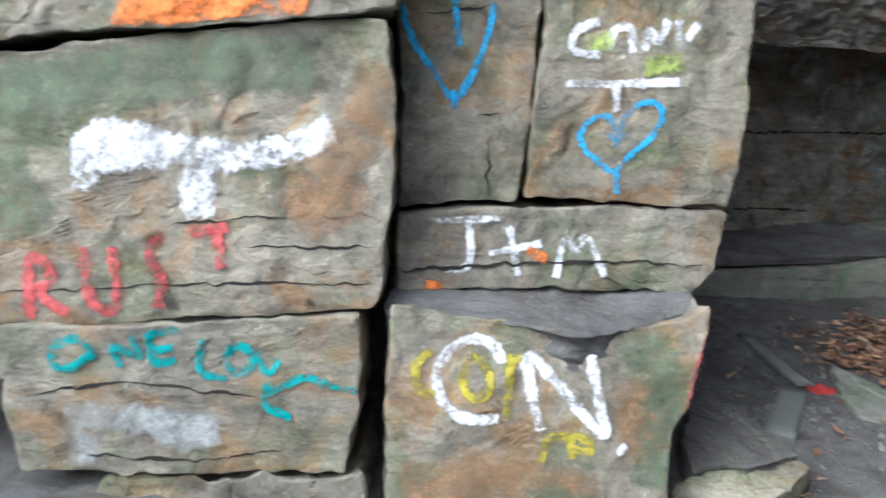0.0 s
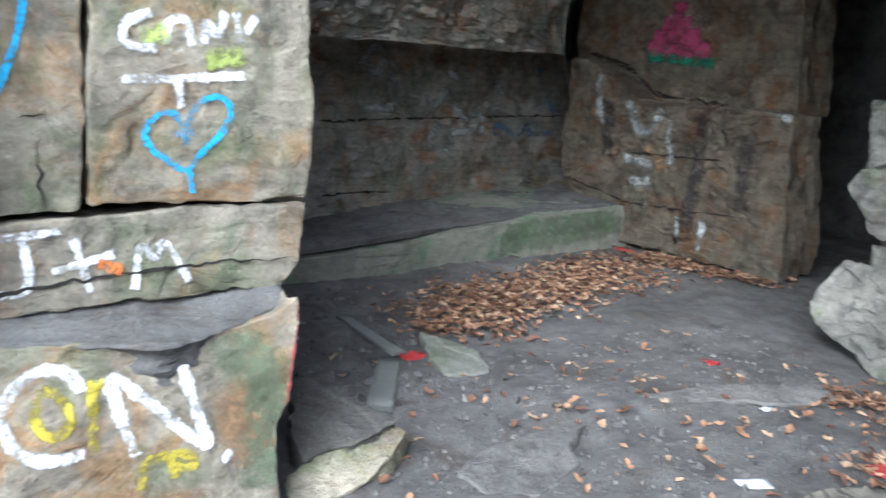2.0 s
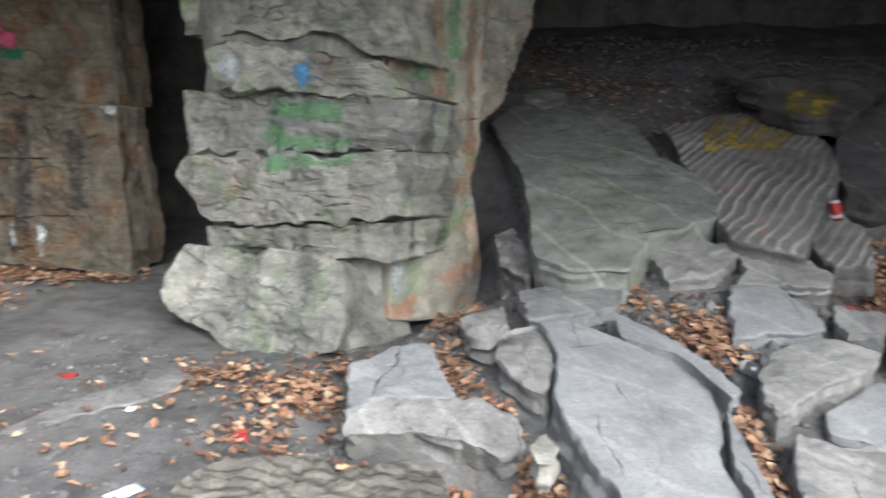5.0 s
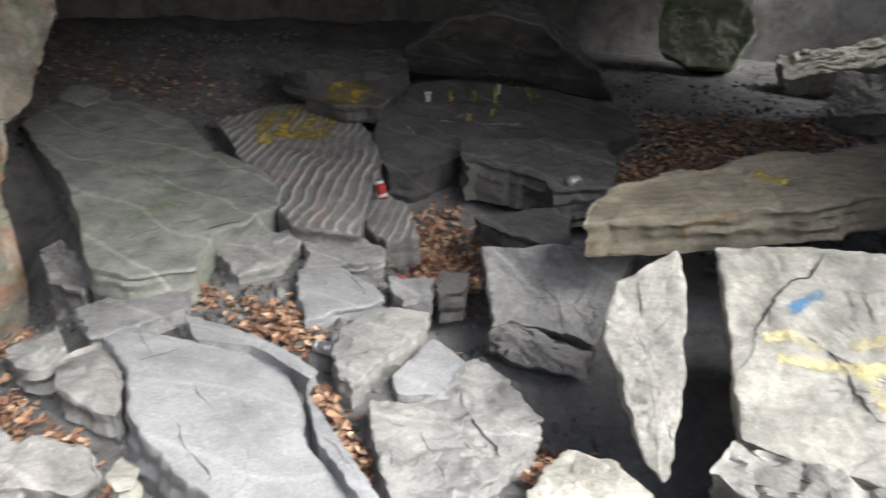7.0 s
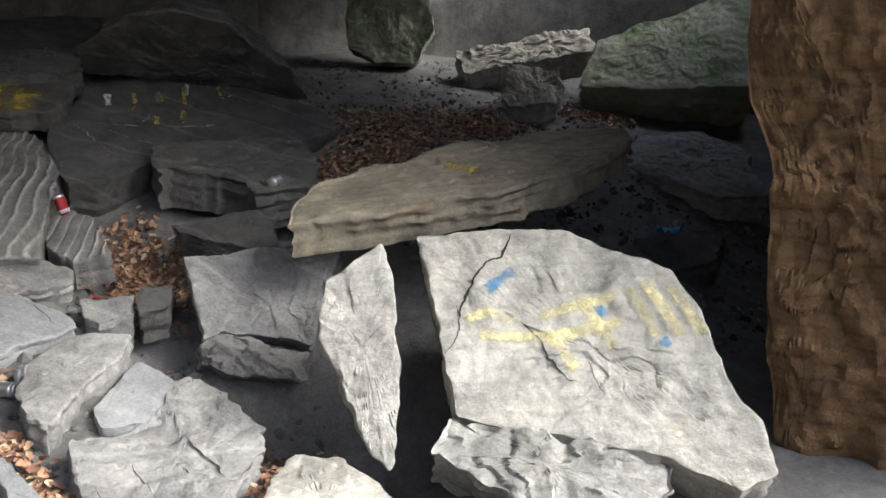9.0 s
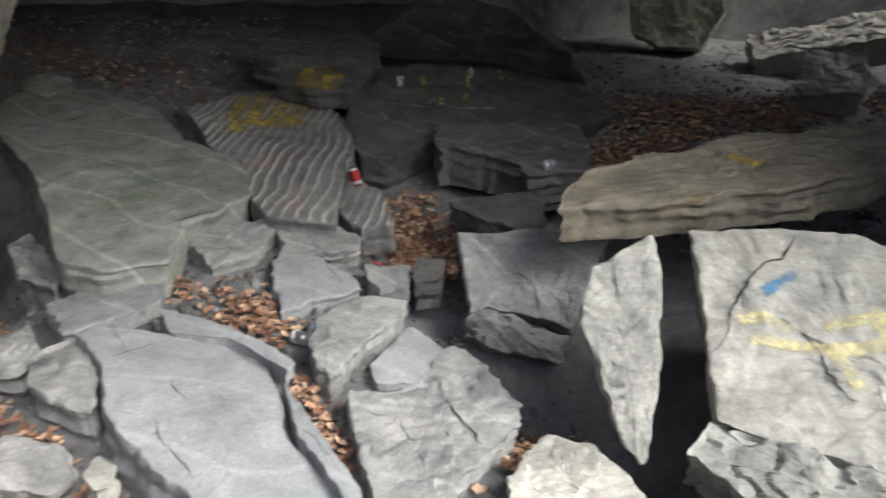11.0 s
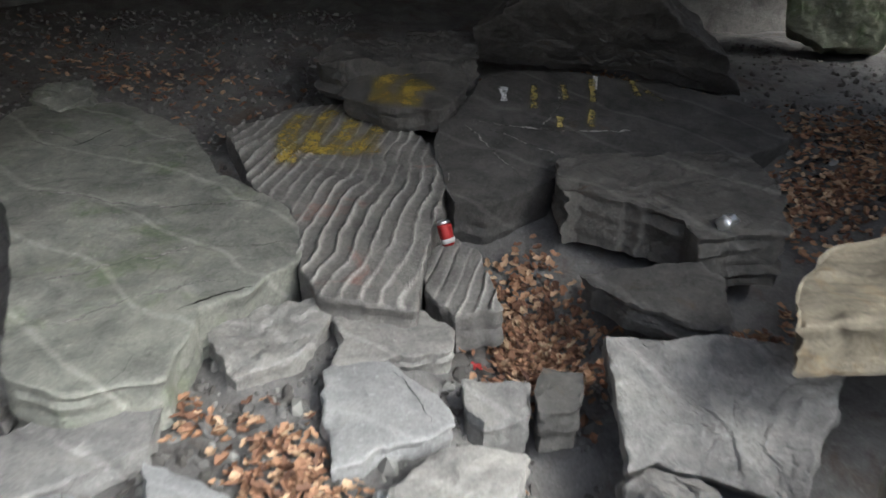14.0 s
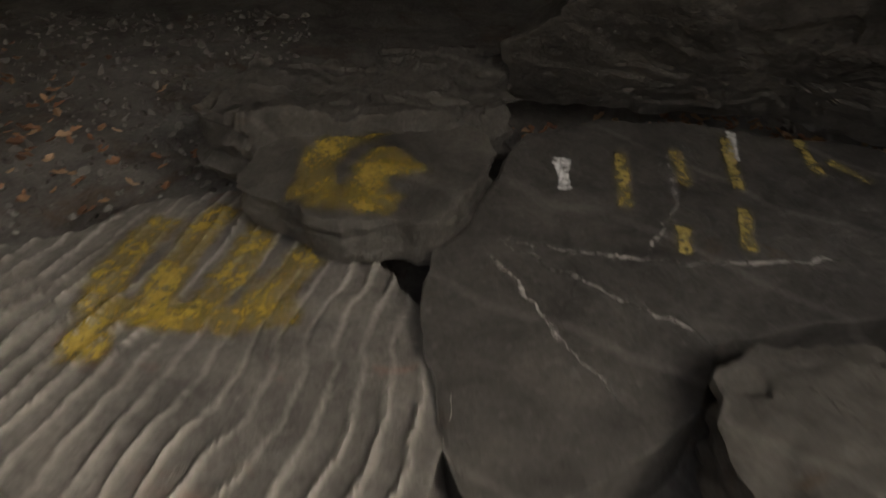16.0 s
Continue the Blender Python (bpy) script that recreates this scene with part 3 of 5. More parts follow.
cracked_slab = rock("rock_slab", "cracked grey slab with a broken pale edge", (3.34, -0.76, 0.32), (-0.206, -0.08, 0.975), [(-0.24, 0.31), (-0.01, 0.26), (0.38, 0.44), (0.45, 0.29), (0.41, -0.08), (0.25, -0.19), (-0.07, -0.33), (-0.35, -0.44), (-0.47, -0.28), (-0.36, 0.06)], 0.3, grey, rough=0.022)
rock("rock_block", "pale angular block among leaves", (2.89, -1.16, 0.21), (-0.119, -0.004, 0.993), [(-0.24, 0.08), (-0.06, 0.29), (0.06, 0.37), (0.21, 0.2), (0.25, -0.05), (0.19, -0.33), (-0.11, -0.4), (-0.29, -0.18)], 0.3, pale, rough=0.02)
rock("rough_rock", "rough dark rock in the gap beside the slab", (4.9, 1.04, 0.77), (-0.33, 0.098, 0.939), [(-0.26, 0.18), (-0.18, 0.3), (0.02, 0.1), (0.23, -0.11), (0.21, -0.27), (0.01, -0.2)], 0.3, dark_rough, rough=0.05)
cracked_block = rock("rock_block", "grey block with a cracked top", (3.66, 1.29, 0.39), (-0.241, -0.097, 0.966), [(-0.25, 0.06), (-0.02, 0.23), (0.14, 0.27), (0.19, 0.12), (0.25, -0.19), (-0.04, -0.21), (-0.24, -0.31)], 0.25, smooth, rough=0.015)
rock("rock_block", "pale grey stone with a slanted face", (3.36, 1.01, 0.29), (-0.566, -0.051, 0.823), [(-0.43, 0.03), (-0.28, 0.1), (0.17, 0.16), (0.33, 0.08), (0.38, -0.06), (0.32, -0.12), (0.04, -0.06), (-0.16, -0.05), (-0.37, -0.11)], 0.3, grey, rough=0.02)
rock("layered_rock", "low striped rock half buried in debris", (2.72, 1.29, 0.24), (-0.1, 0.0, 0.995), [(-0.46, -0.28), (-0.49, -0.02), (-0.4, 0.1), (-0.07, 0.23), (0.06, 0.15), (0.24, 0.28), (0.41, 0.34), (0.55, 0.05), (0.39, -0.32), (-0.2, -0.52)], 0.3, striped, rough=0.03)
rock("rock", "small grey rock in the gap", (4.1, 1.0, 0.53), (-0.251, 0.162, 0.954), [(-0.16, -0.04), (-0.07, 0.2), (0.11, 0.06), (0.13, -0.11), (0.0, -0.13)], 0.3, grey, rough=0.02)
rock("rock", "rounded pinkish stone among dead leaves", (3.15, 0.5, 0.34), (-0.212, 0.003, 0.977), [(-0.06, 0.01), (-0.03, 0.12), (0.05, 0.04), (0.05, -0.07), (-0.02, -0.09)], 0.15, pale, rough=0.01)
rock("rock", "small square stone at the slab top", (7.3, 1.37, 1.7), (-0.477, 0.072, 0.876), [(-0.19, -0.07), (-0.16, 0.13), (0.11, 0.2), (0.18, -0.04), (0.05, -0.21)], 0.15, grey_green, rough=0.02)
wall_left_upper = rock("boulder_face", "weathered boulder face with white and orange spray paint", (-0.83, 2.44, 1.21), (0.0, -0.998, 0.06), [(-1.31, 0.29), (-0.48, 0.34), (-0.15, 0.4), (0.27, 0.46), (0.66, 0.51), (0.7, 0.23), (0.7, -0.06), (0.69, -0.29), (0.67, -0.38), (0.12, -0.44), (-0.5, -0.51), (-1.38, -0.61)], 0.8, wall_stone, rough=0.014, wob=.4, kind="structure")
wall_left_top = rock("boulder_face", "top course of the boulder with orange spray paint", (-1.01, 2.44, 1.87), (0.0, -0.998, 0.06), [(-1.09, -0.35), (-0.28, -0.3), (0.05, -0.24), (0.46, -0.19), (0.86, -0.13), (0.81, 0.42), (0.2, 0.42), (-1.04, 0.34)], 0.8, wall_stone, rough=0.014, wob=.4, kind="structure")
wall_left_lower = rock("boulder_face", "pale lower boulder course with teal spray paint", (-0.87, 2.37, 0.52), (0.0, -0.999, 0.05), [(-1.31, 0.06), (-0.44, 0.19), (0.17, 0.25), (0.67, 0.3), (0.69, 0.05), (0.67, -0.09), (0.65, -0.22), (0.12, -0.26), (-0.38, -0.29), (-0.44, -0.09), (-0.44, 0.08)], 0.8, wall_stone, rough=0.012, wob=.4, kind="structure")
wall_left_foot = rock("boulder_foot", "rough pale layered stone at the foot of the boulder", (-0.59, 2.35, 0.07), (0.0, -0.999, 0.05), [(-0.42, 0.15), (-0.01, 0.18), (0.42, 0.21), (0.45, 0.05), (0.41, -0.3), (-0.38, -0.35), (-0.43, 0.05)], 0.8, wall_stone, rough=0.014, kind="structure")
wall_heart = rock("boulder_face", "upper sandstone face with blue painted heart", (0.68, 2.83, 1.67), (0.119, -0.991, 0.059), [(-0.44, 0.67), (0.36, 0.81), (0.39, 0.22), (0.4, -0.15), (0.38, -0.51), (-0.02, -0.51), (-0.38, -0.5), (-0.37, -0.18), (-0.35, 0.12)], 0.8, wall_stone, rough=0.012, wob=.4, kind="structure")
wall_arrow = rock("boulder_face", "upper sandstone face with blue painted arrow", (0.1, 2.76, 1.59), (0.099, -0.994, 0.04), [(-0.29, 0.71), (0.18, 0.75), (0.22, 0.2), (0.21, -0.13), (0.19, -0.44), (-0.04, -0.46), (-0.22, -0.48), (-0.23, -0.13)], 0.8, wall_stone, rough=0.014, wob=.4, kind="structure")
wall_letters = rock("boulder_face", "middle sandstone course with white painted letters", (0.47, 2.66, 1.0), (0.099, -0.988, 0.119), [(-0.59, 0.11), (-0.18, 0.15), (0.17, 0.17), (0.55, 0.17), (0.52, -0.04), (0.45, -0.12), (-0.0, -0.12), (-0.3, -0.13), (-0.58, -0.16)], 0.8, wall_stone, rough=0.012, wob=.4, kind="structure")
wall_initials = rock("boulder_face", "lower sandstone course with large white and yellow painted letters", (0.48, 2.43, 0.56), (0.059, -0.991, 0.119), [(-0.59, 0.29), (-0.31, 0.27), (0.01, 0.22), (0.22, 0.26), (0.41, 0.31), (0.44, 0.34), (0.41, 0.06), (0.36, -0.07), (0.35, -0.3), (0.38, -0.64), (-0.54, -0.66), (-0.59, -0.18), (-0.58, 0.09)], 0.9, wall_stone, rough=0.012, wob=.4, kind="structure")
rock("rock_ledge", "grey sloping ledge between two painted courses", (0.4, 2.57, 0.85), (0.001, -0.218, 0.976), [(-0.53, 0.02), (-0.22, 0.09), (0.08, 0.14), (0.53, 0.16), (0.52, 0.03), (0.3, -0.1), (0.07, -0.19), (-0.23, -0.1), (-0.52, -0.09)], 0.15, dirt, rough=0.012, wob=.3, kind="structure")
rock("rock_slab", "dark stone slab leaning at the foot of the boulder", (1.19, 2.81, 0.33), (-0.095, -0.286, 0.953), [(-0.19, 0.19), (-0.03, 0.26), (0.08, 0.09), (0.24, -0.05), (0.19, -0.11), (-0.13, -0.26), (-0.18, -0.15)], 0.2, dark, rough=0.012)
rock("flat_stone", "low pale stone in the dirt", (1.17, 2.58, 0.22), (-0.097, -0.241, 0.966), [(-0.25, -0.05), (0.18, 0.22), (0.21, 0.18), (0.06, -0.09), (-0.2, -0.26)], 0.12, wall_stone, rough=0.02)
alcove_bench = rock("rock_ledge", "long stone ledge with mossy green front", (3.29, 5.56, 0.32), (0.144, -0.99, 0.0), [(-1.89, -0.15), (-1.9, 0.0), (-1.13, 0.02), (-0.64, 0.05), (-0.11, 0.11), (0.86, 0.22), (1.95, 0.25), (2.04, -0.22), (1.19, -0.22), (0.21, -0.25), (-0.62, -0.21)], 1.4, ledge, rough=0.012, wob=.3, kind="structure")
rock("dirt_bed", "grey dirt lying on the stone ledge", (3.3, 6.12, 0.49), (-0.055, 0.0, 0.998), [(0.78, -1.85), (0.48, 0.0), (0.2, 1.95), (-0.9, 1.95), (-0.9, -1.85)], 0.06, dirt, rough=0.02, wob=.6, kind="structure")
alcove_back = rock("alcove_wall", "shaded sandstone back wall of the alcove with faded graffiti", (3.56, 6.8, 1.2), (0.303, -0.953, 0.0), [(-2.58, -0.85), (-2.56, 0.7), (-1.31, 0.79), (-0.47, 0.82), (0.64, 0.87), (2.01, 0.91), (2.35, 0.15), (2.63, -0.9), (0.91, -0.88), (-0.36, -0.84), (-1.26, -0.82)], 0.8, alcove_stone, rough=0.04, wob=.4, kind="structure")
rock("alcove_wall", "overhanging upper course of the alcove wall", (3.01, 5.72, 2.43), (0.294, -0.925, -0.243), [(-2.07, -0.66), (-1.0, -0.59), (0.7, -0.55), (1.89, -0.53), (1.63, 0.35), (1.09, 1.43), (-2.22, 0.57)], 0.8, alcove_stone, rough=0.05, wob=.5, kind="structure")
alcove_side = rock("alcove_wall", "stained brown side wall of the alcove", (5.25, 5.55, 1.02), (-0.983, -0.181, 0.0), [(-1.15, -0.23), (-1.15, 0.89), (-0.93, 0.9), (-0.57, 0.72), (-0.3, 0.55), (0.15, 0.53), (0.58, 0.52), (1.2, 0.51), (1.27, -0.18), (1.3, -0.85), (0.82, -0.8), (0.01, -0.79), (-0.33, -0.79), (-0.4, -0.54), (-1.06, -0.39)], 0.6, brown_stone, rough=0.05, wob=.4, kind="structure")
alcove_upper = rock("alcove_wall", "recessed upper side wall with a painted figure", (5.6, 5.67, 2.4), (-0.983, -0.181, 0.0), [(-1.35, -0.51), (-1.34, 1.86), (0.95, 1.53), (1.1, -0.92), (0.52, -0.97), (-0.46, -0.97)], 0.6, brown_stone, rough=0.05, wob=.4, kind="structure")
rock("boulder", "blocky moss-stained boulder at the foot of the pillar", (4.36, 2.47, 0.45), (-0.923, 0.084, 0.375), [(-0.63, 0.29), (-0.05, 0.31), (0.34, 0.31), (0.54, 0.29), (0.59, 0.11), (0.61, -0.21), (0.27, -0.36), (-0.03, -0.39), (-0.28, -0.24), (-0.61, -0.15), (-0.71, 0.0)], 0.9, pillar_stone, rough=0.04, wob=.6)
rock("boulder", "yellowish rounded rock at the pillar foot", (4.71, 1.87, 0.41), (-0.387, -0.775, 0.5), [(-0.17, 0.2), (0.05, 0.24), (0.24, 0.14), (0.23, -0.05), (0.23, -0.27), (-0.28, -0.25), (-0.28, -0.04)], 0.7, pillar_stone, rough=0.02, wob=.4)
pillar_E = rock("pillar_course", "rough grey and moss-green course of the rock pillar", (4.74, 2.42, 2.2), (-0.993, 0.099, 0.07), [(-0.97, 0.72), (0.61, 0.6), (0.8, -0.36), (0.55, -0.31), (0.32, -0.21), (-0.5, -0.2), (-0.83, -0.22)], 0.7, pillar_stone, rough=0.04, wob=1.3, kind="structure")
pillar_D = rock("pillar_course", "rough grey and moss-green course of the rock pillar", (4.66, 2.49, 1.8), (-0.993, 0.099, 0.07), [(-0.55, 0.12), (-0.34, 0.16), (0.27, 0.1), (0.68, 0.03), (0.91, -0.14), (-0.04, -0.14), (-0.42, -0.13), (-0.52, -0.04)], 0.7, pillar_stone, rough=0.04, wob=1.3, kind="structure")
pillar_A = rock("pillar_course", "rough grey and moss-green course of the rock pillar", (4.68, 2.66, 1.52), (-0.993, 0.099, 0.07), [(-0.6, 0.13), (-0.46, 0.15), (-0.22, 0.12), (0.12, 0.14), (1.09, 0.13), (1.11, -0.16), (0.01, -0.22), (-0.52, -0.25), (-0.56, -0.01)], 0.7, pillar_stone, rough=0.04, wob=1.3, kind="structure")
pillar_B = rock("pillar_course", "rough grey and moss-green course of the rock pillar", (4.6, 2.54, 1.07), (-0.993, 0.099, 0.07), [(-0.69, 0.09), (-0.6, 0.19), (0.03, 0.23), (1.0, 0.28), (1.0, -0.09), (0.37, -0.16), (-0.06, -0.22), (-0.47, -0.22), (-0.61, -0.07)], 0.7, pillar_stone, rough=0.04, wob=1.3, kind="structure")
pillar_C = rock("pillar_course", "rough grey and moss-green course of the rock pillar", (4.62, 2.39, 0.76), (-0.993, 0.099, 0.07), [(-0.67, 0.03), (-0.24, 0.07), (0.83, 0.2), (0.79, -0.04), (0.2, -0.07), (-0.05, -0.08), (-0.24, -0.04), (-0.64, -0.09)], 0.7, pillar_stone, rough=0.04, wob=1.3, kind="structure")
pillar_side = rock("pillar_side", "tall pillar face with green and rust stains", (5.21, 1.55, 1.41), (-0.485, -0.873, 0.052), [(-0.49, 1.42), (0.51, 1.61), (0.31, 0.88), (0.26, 0.12), (0.17, -0.32), (0.24, -0.58), (0.25, -0.97), (0.22, -1.23), (-0.53, -1.11), (-0.47, -0.18), (-0.51, 0.31)], 0.6, pillar_side_stone, rough=0.025, wob=.5, kind="structure")
rock("pillar_side", "shaded rear edge of the pillar", (5.95, 1.41, 2.08), (-0.54, -0.84, 0.052), [(-0.07, 0.88), (0.51, 1.01), (0.22, 0.04), (0.03, -0.28), (-0.11, -0.51), (-0.23, -0.58), (-0.33, -0.57)], 0.5, pillar_side_stone, rough=0.03, wob=.5, kind="structure")
rock("flat_stone", "pale flat stone flush with the dirt floor", (3.26, 2.58, 0.21), (-0.079, -0.099, 0.992), [(-0.56, -0.18), (-0.2, 0.04), (0.37, 0.21), (0.43, 0.09), (0.2, -0.05), (-0.22, -0.12)], 0.1, dark_rough, rough=0.008)
rock("flat_stone", "flat grey-green stone in the dirt", (1.86, 2.42, 0.2), (-0.05, -0.08, 0.996), [(-0.29, -0.16), (-0.2, 0.03), (0.06, 0.24), (0.26, 0.34), (0.15, 0.14), (0.17, -0.03), (0.01, -0.28), (-0.16, -0.3)], 0.1, dark_rough, rough=0.01)
rock("flat_stone", "square weathered stone in the dirt", (2.11, 3.55, 0.2), (-0.05, -0.099, 0.994), [(-0.18, 0.31), (0.13, 0.12), (0.19, -0.14), (-0.02, -0.23), (-0.11, -0.04)], 0.1, grey_green, rough=0.012)
rock("far_boulder", "tall mossy green boulder at the far end", (8.17, -4.51, 2.67), (-0.858, 0.504, 0.101), [(-0.48, 1.14), (0.44, 1.11), (0.43, -0.35), (0.25, -0.7), (-0.17, -0.67), (-0.47, -0.51)], 0.6, mossy, rough=0.03)
rock("far_rock", "low dark rock with pale top", (7.24, -5.56, 2.07), (-0.597, 0.398, 0.697), [(-0.71, 0.0), (-0.23, 0.11), (0.15, 0.21), (0.75, 0.31), (0.77, -0.01), (0.19, -0.15), (-0.25, -0.2), (-0.65, -0.32)], 0.4, pale, rough=0.04)
rock("far_rock", "small pale angular rock", (6.37, -4.99, 1.69), (-0.597, 0.398, 0.697), [(-0.31, -0.09), (-0.21, 0.27), (0.23, 0.26), (0.29, 0.0), (0.23, -0.22), (-0.24, -0.24)], 0.3, pale, rough=0.04)
rock("far_boulder", "pale green lichen-covered boulder", (6.12, -6.54, 2.08), (-0.609, 0.508, 0.609), [(-0.89, -0.49), (-0.72, 0.05), (-0.33, 0.25), (0.22, 0.39), (0.88, 0.95), (0.81, -0.54), (0.0, -0.58)], 0.8, mossy, rough=0.02)
rock("rock_slab", "grey slab lying in wet debris", (4.81, -5.46, 1.03), (-0.198, 0.159, 0.967), [(-0.63, 0.01), (-0.41, 0.72), (0.14, 0.87), (0.46, 0.39), (0.38, -0.13), (0.38, -0.72), (0.01, -0.72), (-0.3, -0.44)], 0.25, grey, rough=0.03)
rock("rock", "dark stone in wet debris", (3.89, -4.23, 0.62), (-0.182, 0.315, 0.931), [(-0.35, 0.0), (-0.08, 0.17), (0.22, 0.25), (0.23, -0.13), (-0.02, -0.29)], 0.25, dark, rough=0.03)
rock("side_wall", "rust-brown weathered rock wall", (2.07, -3.18, 1.17), (-0.349, 0.937, 0.0), [(-0.53, 1.13), (-0.5, 0.45), (-0.39, 0.11), (-0.39, -0.67), (-0.29, -1.31), (0.35, -1.33), (1.28, -0.96), (1.0, 1.11), (-0.55, 1.44)], 0.8, rust_stone, rough=0.04, wob=.4, kind="structure")
paint(wall_left_upper, "painted_mark", "worn white paint strokes", paint_white, 0.09, [[(-0.23, -0.05), (-0.23, 0.08), (-0.15, 0.12), (-0.01, 0.09), (0.07, 0.08), (0.16, 0.07), (0.28, 0.08), (0.4, 0.11), (0.5, 0.17)]])
paint(wall_left_upper, "painted_mark", "worn white paint strokes", paint_white, 0.09, [[(-0.19, 0.02), (-0.1, 0.06), (0.02, 0.07)], [(0.11, 0.06), (0.11, -0.03), (0.11, -0.11)]])
paint(wall_left_upper, "painted_letters", "faded red painted letters", paint_red, 0.035, [[(-0.4, -0.47), (-0.4, -0.36), (-0.41, -0.28), (-0.34, -0.29), (-0.33, -0.36), (-0.39, -0.38), (-0.28, -0.45)], [(-0.24, -0.24), (-0.22, -0.39), (-0.17, -0.44), (-0.12, -0.42), (-0.15, -0.24)], [(0.0, -0.18), (-0.05, -0.25), (0.01, -0.32), (-0.0, -0.41)], [(0.09, -0.17), (0.2, -0.15)], [(0.17, -0.16), (0.19, -0.27)]])
paint(wall_left_upper, "painted_mark", "dark paint dabs", paint_black, 0.03, [[(-0.15, -0.24), (-0.14, -0.26)], [(-0.02, -0.2), (-0.05, -0.27), (0.01, -0.33)], [(0.01, -0.35), (0.05, -0.42)], [(0.46, -0.36), (0.47, -0.38)]])
paint(wall_left_top, "painted_mark", "bright orange paint", paint_orange, 0.06, [[(0.06, -0.23), (0.15, -0.2), (0.26, -0.18), (0.41, -0.15), (0.6, -0.13)], [(0.08, -0.19), (0.24, -0.15), (0.45, -0.12)], [(0.1, -0.11), (0.4, -0.07)]])
paint(wall_left_lower, "painted_letters", "teal spray-painted words", paint_teal, 0.026, [[(-0.22, 0.17), (-0.28, 0.14), (-0.29, 0.09), (-0.25, 0.06), (-0.18, 0.1), (-0.15, 0.14), (-0.19, 0.17), (-0.22, 0.17)], [(-0.07, 0.09), (-0.1, 0.17), (0.0, 0.11), (-0.03, 0.19)], [(0.02, 0.2), (0.03, 0.1), (0.1, 0.12)], [(0.02, 0.2), (0.11, 0.22)], [(0.03, 0.15), (0.09, 0.16)], [(0.18, 0.19), (0.17, 0.08), (0.26, 0.07)], [(0.27, 0.17), (0.25, 0.12), (0.3, 0.08), (0.35, 0.13), (0.31, 0.18), (0.27, 0.17)], [(0.35, 0.16), (0.39, 0.08), (0.42, 0.14)], [(0.39, 0.07), (0.37, -0.01), (0.46, -0.04)], [(0.38, 0.03), (0.46, 0.07), (0.51, 0.1), (0.58, 0.07), (0.67, 0.06)]])
paint(wall_left_lower, "painted_mark", "flaking white paint", paint_chalk, 0.09, [[(-0.22, -0.09), (-0.09, -0.07), (0.07, -0.09), (0.23, -0.11)], [(-0.2, -0.19), (-0.15, -0.19)], [(0.07, -0.11), (0.14, -0.14)]])
paint(wall_arrow, "painted_arrow", "blue painted arrow", paint_blue, 0.022, [[(-0.25, 0.18), (-0.2, 0.06), (-0.11, -0.04), (-0.05, -0.13), (-0.0, -0.02), (0.04, 0.09), (0.06, 0.21)], [(-0.08, 0.27), (-0.05, 0.07)], [(-0.06, -0.08), (-0.05, -0.14)]])
paint(wall_heart, "painted_heart", "bright blue painted heart", paint_blue, 0.022, [[(-0.07, -0.31), (-0.09, -0.21), (-0.15, -0.21), (-0.2, -0.26), (-0.19, -0.32), (-0.12, -0.37), (-0.07, -0.41), (-0.02, -0.34), (0.05, -0.28), (0.09, -0.2), (0.06, -0.15), (-0.01, -0.16), (-0.06, -0.22), (-0.07, -0.31)], [(-0.06, -0.39), (-0.05, -0.47)], [(-0.1, -0.28), (-0.04, -0.27)]])
paint(wall_heart, "painted_word", "chalky white paint over yellow-green", paint_white, 0.028, [[(-0.17, 0.1), (-0.26, 0.06), (-0.25, -0.01), (-0.16, -0.01)], [(-0.12, 0.01), (-0.12, 0.08), (-0.05, 0.1), (-0.04, 0.01)], [(0.0, 0.02), (0.0, 0.1), (0.05, 0.03), (0.07, 0.12)], [(0.12, 0.03), (0.11, 0.12)], [(0.14, 0.06), (0.18, 0.12)], [(-0.26, -0.11), (-0.07, -0.1), (0.13, -0.08)], [(-0.09, -0.1), (-0.08, -0.19)]])
paint(wall_heart, "painted_mark", "yellow-green paint haze", paint_lime, 0.07, [[(-0.2, 0.02), (-0.12, 0.04)], [(0.01, -0.03), (0.13, -0.01)]])
paint(wall_letters, "painted_initials", "white painted initials", paint_white, 0.024, [[(-0.45, 0.09), (-0.25, 0.11)], [(-0.35, 0.09), (-0.33, -0.02), (-0.35, -0.07), (-0.41, -0.07)], [(-0.21, 0.08), (-0.17, -0.08)], [(-0.27, -0.01), (-0.1, 0.03)], [(-0.04, -0.08), (-0.02, 0.08), (0.03, -0.01), (0.05, 0.09), (0.13, -0.07)]])
paint(wall_letters, "painted_mark", "orange paint dabs", paint_orange, 0.04, [[(-0.14, 0.0), (-0.08, -0.02)]])
paint(wall_initials, "painted_initials", "large white painted letters", paint_white, 0.036, [[(-0.23, 0.13), (-0.26, 0.19), (-0.34, 0.2), (-0.41, 0.15), (-0.44, 0.06), (-0.4, -0.03), (-0.33, -0.07), (-0.23, -0.06)], [(-0.09, -0.09), (-0.13, 0.04), (-0.16, 0.18), (-0.04, 0.06), (0.14, -0.13), (0.1, -0.01), (0.05, 0.18)], [(0.18, -0.14), (0.19, -0.15)]])
